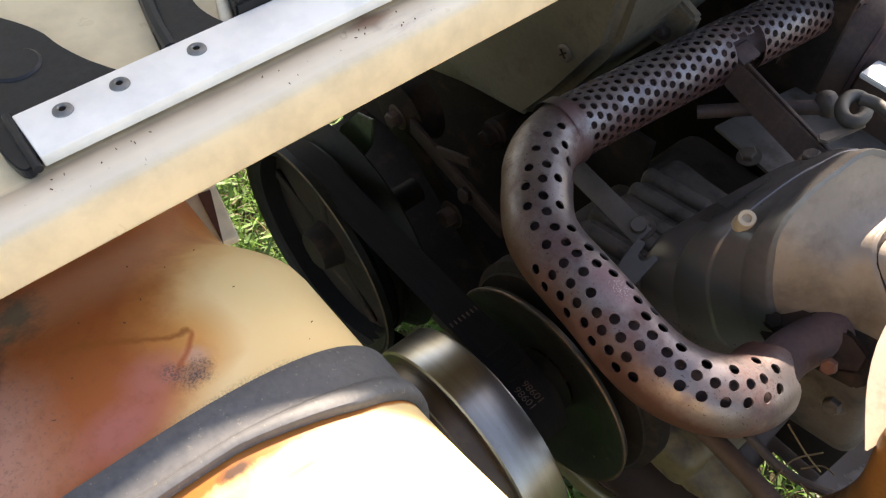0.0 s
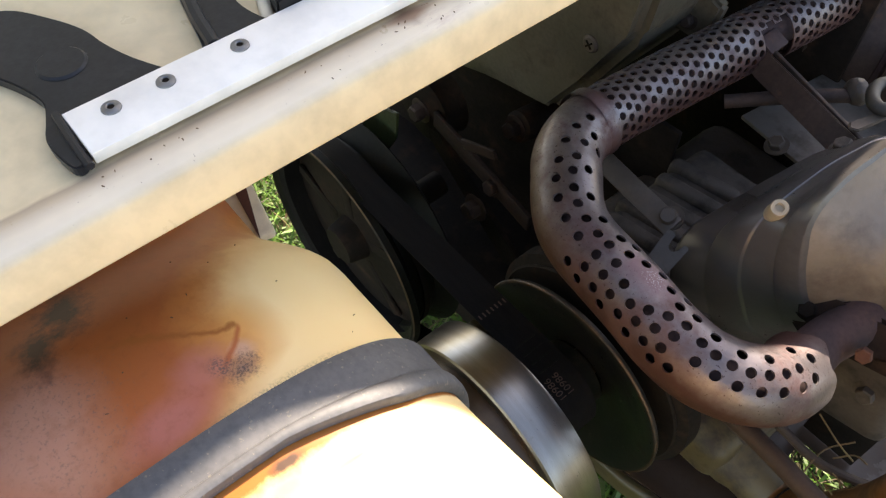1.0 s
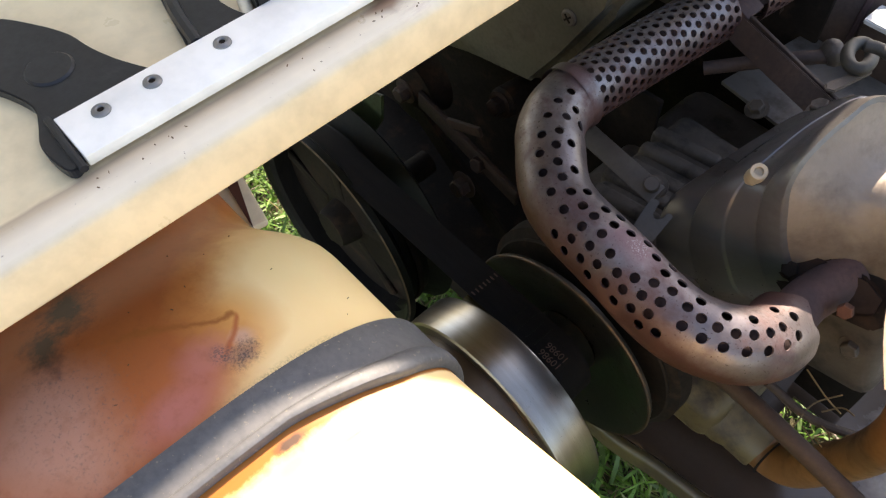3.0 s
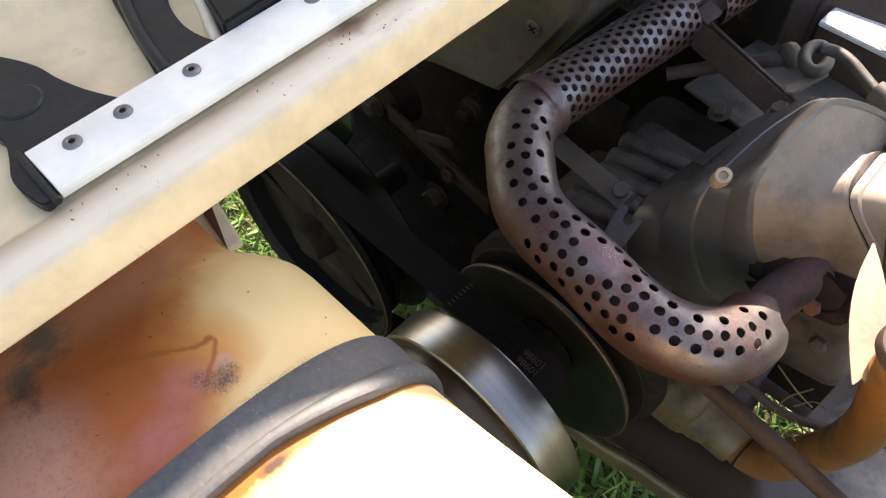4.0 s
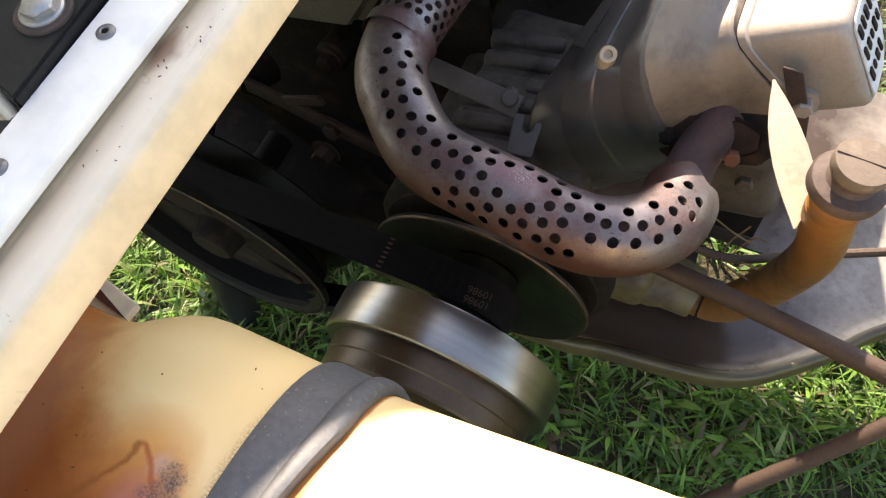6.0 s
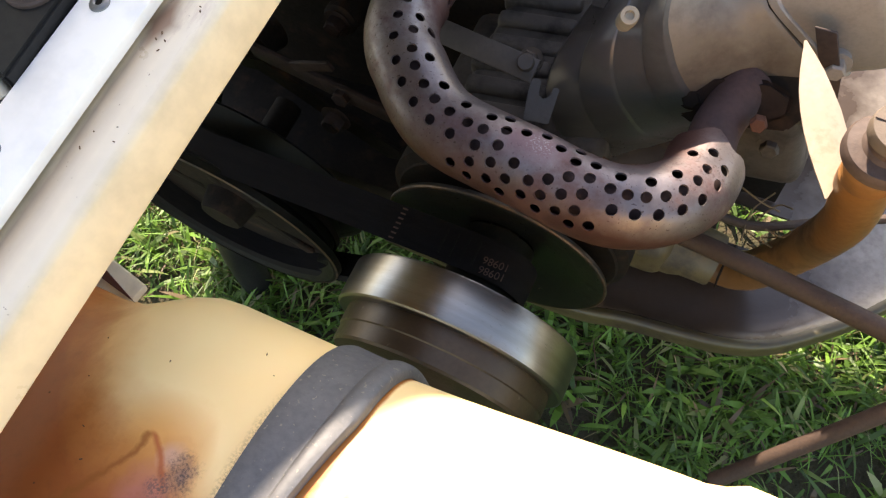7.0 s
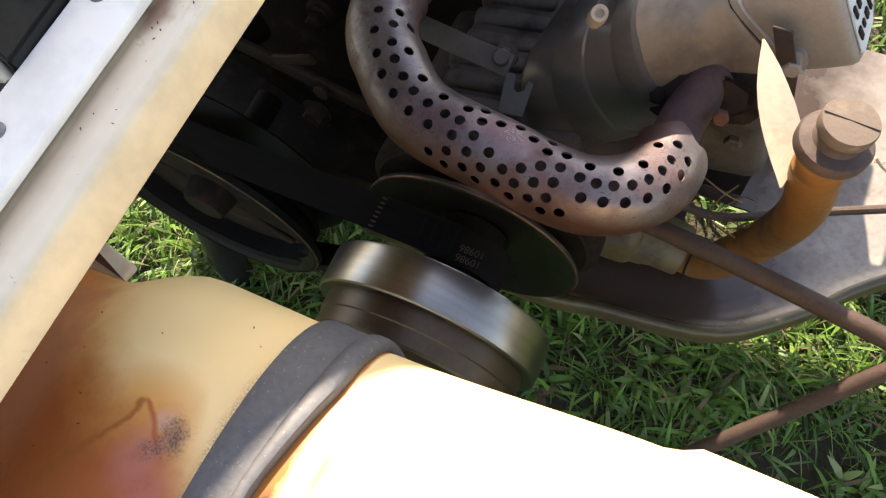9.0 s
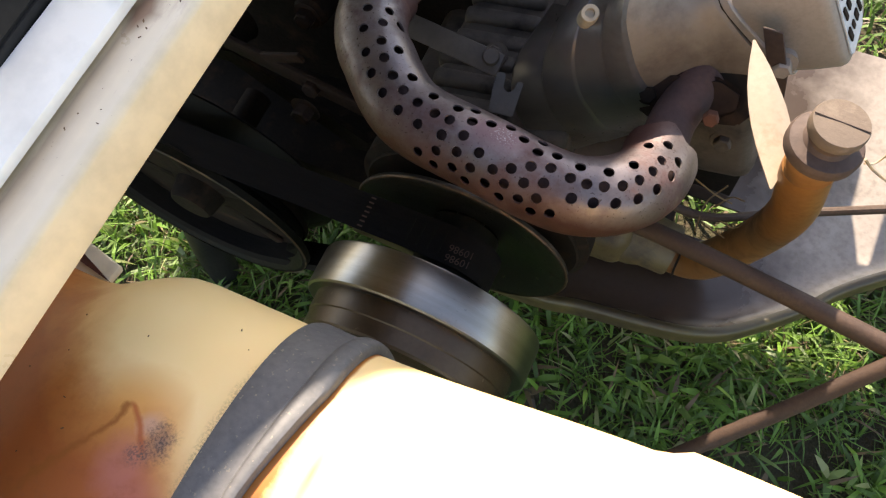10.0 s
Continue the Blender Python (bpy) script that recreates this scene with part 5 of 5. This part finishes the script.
# ---- housing with a cross-head screw ----
housing = thing("gear_housing", "olive grey housing plate with a cross-head screw", "housing")
hm = Matrix(((1, 0, 0, 0), (0, 0, -1, 0), (0, 1, 0, 0), (0, 0, 0, 1)))
part("case", slab([(-0.56, 0.36), (-0.440, 0.400), (-0.352, 0.418), (-0.318, 0.470), (-0.276, 0.545), (-0.266, 0.630), (-0.30, 0.660), (-0.56, 0.660)], 0.14, Matrix.Translation((0, 0.540, 0)) @ hm, 0.010, 3), GREENGREY, housing)
sc = part("screw", lathe([(0, 0.0022), (0.0060, 0.0020), (0.0078, 0.0006), (0.0080, -0.002)], (-0.3180, 0.3995, 0.5215), (0.0, -1, 0.0), 28), CASTING, housing, "cross-head screw")
for a in (45, 135):
    part("cross", box((0.0085, 0.0008, 0.0016), (-0.3180, 0.3972, 0.5215), Matrix.Rotation(radians(a), 4, "Y"), 0), NEARBLACK, sc)
part("ear", slab([(-0.020, -0.022), (0.016, -0.022), (0.022, 0.018), (-0.004, 0.028), (-0.022, 0.014)], 0.012, Matrix.Translation((-0.278, 0.486, 0.536)) @ hm, 0.003), GREENGREY, housing)
bolt(housing, (-0.2815, 0.4735, 0.5300), (0, -1, 0.1), 0.010, 0.006, RUSTPLATE)

# ---- dark linkage and brackets behind the belt ----
arm = thing("idler_arm", "dark greasy idler arm with a pivot bolt", "arm")
part("bar", slab([(-0.075, -0.012), (0.075, -0.015), (0.085, 0.0), (0.075, 0.015), (-0.075, 0.012), (-0.085, 0)], 0.006, Matrix.Translation((-0.375, 0.335, 0.330)) @ hm @ Matrix.Rotation(radians(-36), 4, "Z"), 0.0012), NEARBLACK, arm)
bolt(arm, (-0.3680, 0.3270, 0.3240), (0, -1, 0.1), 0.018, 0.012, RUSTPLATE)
part("idler", lathe([(0.0, 0.33), (0.032, 0.33), (0.038, 0.333), (0.034, 0.340), (0.034, 0.352), (0.038, 0.359), (0.0, 0.362)], (-0.455, 0, 0.392), (0, 1, 0), 48), NEARBLACK, arm, "greasy idler wheel")
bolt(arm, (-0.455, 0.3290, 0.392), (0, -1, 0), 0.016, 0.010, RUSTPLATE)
# Dark backing sheets added to stand for the unlit space behind the pulleys.
cross = thing("dark_chassis_backing", "near-black backing added for the unlit space behind the pulleys", "chassis")
part("plate", box((0.46, 0.006, 0.30), (-0.47, 0.430, 0.300), Matrix.Rotation(radians(4), 4, "Z"), 0.002), NEARBLACK, cross)
part("rail", box((0.44, 0.13, 0.11), (-0.43, 0.385, 0.160), None, 0.004), NEARBLACK, cross)
part("bulkhead", box((0.50, 0.006, 0.50), (-0.44, 0.600, 0.380), None, 0.002), NEARBLACK, cross, "near-black sheet closing off the dark rear")
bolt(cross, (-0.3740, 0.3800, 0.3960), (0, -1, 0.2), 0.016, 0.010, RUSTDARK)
part("boss", lathe([(0, 0.0), (0.013, 0.0), (0.016, -0.003), (0.018, -0.060)], (-0.3740, 0.3820, 0.3957), (0, -1, 0.2), 28), NEARBLACK, cross)
link = thing("linkage_bar", "brown rusty linkage bar with a pivot bolt", "linkage")
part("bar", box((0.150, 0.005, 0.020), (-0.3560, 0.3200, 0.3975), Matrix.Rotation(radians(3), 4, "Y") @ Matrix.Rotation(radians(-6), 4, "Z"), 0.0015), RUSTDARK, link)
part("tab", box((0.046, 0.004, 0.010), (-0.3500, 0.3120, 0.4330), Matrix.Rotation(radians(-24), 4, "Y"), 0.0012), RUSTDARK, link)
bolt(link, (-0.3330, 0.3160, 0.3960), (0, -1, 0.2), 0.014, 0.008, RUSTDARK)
guard = thing("belt_guard", "dull green painted guard plate beside the wheel", "guard")
part("plate", slab([(-0.498, 0.335), (-0.485, 0.386), (-0.450, 0.430), (-0.425, 0.440), (-0.430, 0.405), (-0.455, 0.360)], 0.003, Matrix.Translation((0, 0.2830, 0)) @ hm, 0.0008), GREENPAINT, guard)
leg = thing("support_leg", "black steel support leg standing in the grass", "leg")
part("tube", tube([(-0.520, 0.215, 0.0), (-0.514, 0.222, 0.10), (-0.508, 0.238, 0.185)], 0.020, 24, 3), BLACKSTEEL, leg)
part("axle", tube([(-0.44, 0.21, 0.290), (-0.44, 0.34, 0.290)], 0.014, 20, 1), NEARBLACK, leg)

# ---- tray under the engine ----
tray = thing("engine_tray", "brown grey steel tray under the engine", "tray")
edge = smooth_line([(-0.30, 0.262, 0), (-0.122, 0.257, 0), (-0.058, 0.266, 0), (-0.006, 0.272, 0), (0.034, 0.279, 0), (0.066, 0.292, 0), (0.099, 0.318, 0), (0.127, 0.344, 0), (0.162, 0.382, 0), (0.27, 0.47, 0)], 6)


def inward(d, z):
    """The tray's edge moved in by d, at the height z."""
    out = []
    for i, p in enumerate(edge):
        t = (edge[min(i + 1, len(edge) - 1)] - edge[max(i - 1, 0)]).normalized()
        out.append(Vector((p.x - t.y * d, p.y + t.x * d, z)))
    return out


line_x, line_y = [p.x for p in inward(0.034, 0)], [p.y for p in inward(0.034, 0)]


def front(x):
    return float(np.interp(x, line_x, line_y))


def floor_panel(x0, x1, back, from_y=None, n=24):
    xs = [x0 + (x1 - x0) * k / n for k in range(n + 1)]
    near = [(x, front(x)) for x in xs] if from_y is None else [(x0, from_y), (x1, from_y)]
    return slab(near + [(x1, back), (x0, back)], 0.003, Matrix.Translation((0, 0, 0.2455)), 0)


for x0, x1, back, from_y in ((-0.298, -0.012, 0.64, None), (-0.012, 0.050, 0.376, None), (-0.012, 0.050, 0.64, 0.418), (0.050, 0.268, 0.64, None)):
    part("floor_panel", floor_panel(x0, x1, back, from_y), PAN, tray, "", 40)
cove = [(0.0345, 0.2484), (0.026, 0.2486), (0.018, 0.2496), (0.012, 0.2522), (0.008, 0.2560), (0.005, 0.2580), (0.002, 0.2582), (0.0, 0.2565), (-0.0012, 0.2530), (-0.0012, 0.2360), (0.0002, 0.2360), (0.0006, 0.2540), (0.006, 0.2540), (0.014, 0.2490), (0.0345, 0.2464)]
for name, profile, paint in (("cove", cove[:5] + cove[12:], PAN), ("rolled_rim", cove[4:13], RIM)):
    rows = [inward(d, z) for d, z in profile]
    part(name, loft([[r[i] for r in rows] for i in range(len(edge))]), paint, tray, "olive stained hanging lip" if paint is RIM else "", 50)
part("leg", box((0.05, 0.05, 0.25), (-0.22, 0.52, 0.124), None, 0.004), NEARBLACK, tray)
part("leg", box((0.05, 0.05, 0.25), (0.20, 0.58, 0.124), None, 0.004), NEARBLACK, tray)
plate = thing("rear_cross_plate", "pale steel plate with a flanged bolt behind the engine", "plate")
# Slots and unseen right half are added to throw sun patches onto the tray.
part("top", slab([(-0.16, 0.592), (0.006, 0.592), (0.024, 0.655), (-0.020, 0.660), (-0.022, 0.79), (-0.16, 0.79)], 0.005, Matrix.Translation((0, 0, 0.4975)), 0.001), PLATEWHITE, plate)
part("top", slab([(0.034, 0.592), (0.34, 0.592), (0.34, 0.79), (0.010, 0.79), (0.008, 0.688), (-0.0195, 0.684), (-0.0195, 0.6625), (0.026, 0.6575), (0.052, 0.655)], 0.005, Matrix.Translation((0, 0, 0.4975)), 0.001), PLATEWHITE, plate)
part("front", box((0.155, 0.005, 0.075), (-0.082, 0.5975, 0.4600), None, 0.0015), RUSTPLATE, plate, "dark front flange")
part("front", box((0.28, 0.005, 0.075), (0.195, 0.5975, 0.4600), None, 0.0015), RUSTPLATE, plate, "dark front flange")
part("leg", box((0.05, 0.06, 0.50), (0.31, 0.70, 0.247), None, 0.004), NEARBLACK, plate)
part("leg", box((0.05, 0.06, 0.50), (-0.145, 0.70, 0.247), None, 0.004), NEARBLACK, plate)
bolt(plate, (-0.1000, 0.6060, 0.5035), (0, 0, 1), 0.015, 0.012)
shelf = thing("grey_shelf", "grey steel shelf plate behind the bracket", "plate")
part("sheet", box((0.115, 0.11, 0.004), (-0.155, 0.545, 0.452), Matrix.Rotation(radians(-8), 4, "Z"), 0.001), GREYPLATE, shelf)
part("web", box((0.10, 0.004, 0.09), (-0.155, 0.560, 0.404), None, 0.001), NEARBLACK, shelf)
# ---- control rods in front ----
rod2 = thing("control_rod", "long rusty brown control rod under the shield", "rod", "control rods")
part("shaft", tube([(-0.0622, 0.2790, 0.4318), (-0.0306, 0.2748, 0.4392), (0.0328, 0.2642, 0.4465), (0.0855, 0.2547, 0.4518), (0.1382, 0.2473, 0.4508), (0.2437, 0.2304, 0.4508)], 0.0067, 14), RODMAT, rod2)
rod3 = thing("control_rod", "second rusty rod slanting down to the tank", "rod", "control rods")
part("shaft", tube([(0.040, 0.148, 0.352), (0.090, 0.195, 0.405), (0.135, 0.238, 0.452), (0.20, 0.30, 0.520)], 0.0056, 14, 3), RODMAT, rod3)
rod4 = thing("control_rod", "thin dark rod behind the filler neck", "rod", "control rods")
part("shaft", tube([(-0.030, 0.325, 0.390), (0.010, 0.335, 0.372), (0.060, 0.365, 0.360), (0.130, 0.385, 0.385)], 0.0036, 10), RODMAT, rod4)

# ---- dry stems caught behind the pipe ----
straw = thing("dry_stems", "tangle of dry grass stems caught behind the pipe", "dry grass")
rs = random.Random(5)
for k in range(11):
    p = Vector((rs.uniform(-0.005, 0.035), rs.uniform(0.330, 0.352), rs.uniform(0.31, 0.40)))
    d = Vector((rs.uniform(-1, 1), rs.uniform(-0.4, 0.4), rs.uniform(-1, 1))).normalized() * rs.uniform(0.012, 0.026)
    bow = Vector((rs.uniform(-1, 1), rs.uniform(-1, 1), rs.uniform(-1, 1))) * 0.006
    part("stem", tube([p - d, p + bow, p + d], 0.0007, 5, 4), STRAW, straw)

# ---- print on the belt ----
def words(text, size, m, material, parent, name="print"):
    cu = bpy.data.curves.new("text", "FONT")
    cu.body, cu.size, cu.align_x, cu.align_y = text, size, "CENTER", "CENTER"
    ob = new("text", cu)
    bpy.context.view_layer.update()
    me = bpy.data.meshes.new_from_object(ob.evaluated_get(bpy.context.evaluated_depsgraph_get()))
    bpy.data.objects.remove(ob)
    me.transform(m)
    me.materials.append(material)
    o = new(name, me)
    o.parent = parent
    return o


BZ = 0.4046
flip = Matrix.Rotation(radians(180), 4, "Z")
for dy in (0.0, 0.0080):
    words("10986", 0.0084, Matrix.Translation((-0.1510, 0.2135 + dy, BZ)) @ flip, PRINT, belt)
for k in range(7):
    part("print_bar", box((0.0042, 0.0012, 0.0003), (-0.2330, 0.2115 + 0.0042 * k, BZ - 0.0001), None, 0), PRINT, belt, smooth=0)
for k in range(4):
    part("print_bar", box((0.0016, 0.020, 0.0002), (-0.1950 + 0.009 * k, 0.2240, BZ - 0.0002), None, 0), PULLEY, belt, smooth=0)

# ---- crumbs lying on the panel and the tank ----
def crumbs(name, spots, label, seed):
    rc = random.Random(seed)
    bm = bmesh.new()
    for x, y, z in spots:
        m = Matrix.Translation((x, y, z)) @ Matrix.Rotation(rc.uniform(0, 6.28), 4, "Z") @ Matrix.Diagonal((rc.uniform(0.0003, 0.0010), rc.uniform(0.0002, 0.0004), 0.0002, 1))
        bmesh.ops.create_icosphere(bm, subdivisions=1, radius=1, matrix=m)
    tagged(finish(name, bm, CRUMB), label, "debris", kind="stuff")


rc = random.Random(8)
crumbs("crumbs", [(-0.2215 + 0.010 * rc.random() ** 2.5, c + rc.gauss(0, 0.010), 0.7241) for c in (0.012, 0.04, 0.098, 0.15, 0.165, 0.20, 0.27) for _ in range(4)], "small brown crumbs of debris along the strip", 2)


def tank_top(x, y):
    zc, hz, yc, hy = tank_ring(x)
    return zc + hz * (1 - abs((y - yc) / hy) ** 2.8) ** (1 / 2.8)


spots = [(-0.167, 0.0705), (-0.222, 0.034), (-0.208, 0.018), (-0.231, 0.050), (-0.196, 0.052), (-0.212, -0.006), (-0.190, -0.018), (-0.178, -0.030), (-0.201, 0.008), (-0.158, 0.064), (-0.236, 0.022)]
crumbs("tank_specks", [(x, y, tank_top(x, y) + 0.0002) for x, y in spots], "dark specks and crumbs lying on the tank", 6)

sprig = thing("grass_sprig", "small bright green grass sprig caught behind the engine", "grass")
rs = random.Random(9)
for k in range(7):
    p = Vector((-0.042 + rs.uniform(-0.012, 0.012), 0.575 + rs.uniform(-0.010, 0.010), 0.470 + rs.uniform(-0.004, 0.006)))
    d = Vector((rs.uniform(-1, 1), rs.uniform(-1, 1), rs.uniform(-0.1, 0.6))).normalized() * rs.uniform(0.008, 0.016)
    part("blade", tube([p - d, p + Vector((0, 0, 0.003)), p + d], lambda s: 0.0022 * math.sin(math.pi * (0.1 + 0.85 * s)), 5, 4, True, (0, 0, 1), 0.25), GRASS, sprig)

# Added blades stand for sunlit lawn showing through this gap.
caught = thing("grass_sprig", "bright green blades placed for the sunlit lawn between housing and shield", "grass")
for k in range(4):
    p = Vector((-0.2830 + 0.006 * k, 0.3925 + 0.003 * k, 0.5130 + 0.002 * (k % 2)))
    d = Vector((0.010, 0.006, 0.006 - 0.002 * k))
    part("blade", tube([p - d, p + Vector((0, 0, 0.002)), p + d], lambda s: 0.0017 * math.sin(math.pi * (0.1 + 0.85 * s)), 5, 4, True, (0, 0, 1), 0.3), GRASS, caught)

frayed = thing("frayed_wire", "thin frayed pale wires beside the filler cap", "wire")
part("strand", tube([(0.0626, 0.3000, 0.5565), (0.0708, 0.3020, 0.5461), (0.0862, 0.3050, 0.5331)], 0.0009, 6), STUDMAT, frayed)
part("strand", tube([(0.0637, 0.3000, 0.5523), (0.0706, 0.3060, 0.5482), (0.0748, 0.3100, 0.5603)], 0.0006, 6), STUDMAT, frayed)
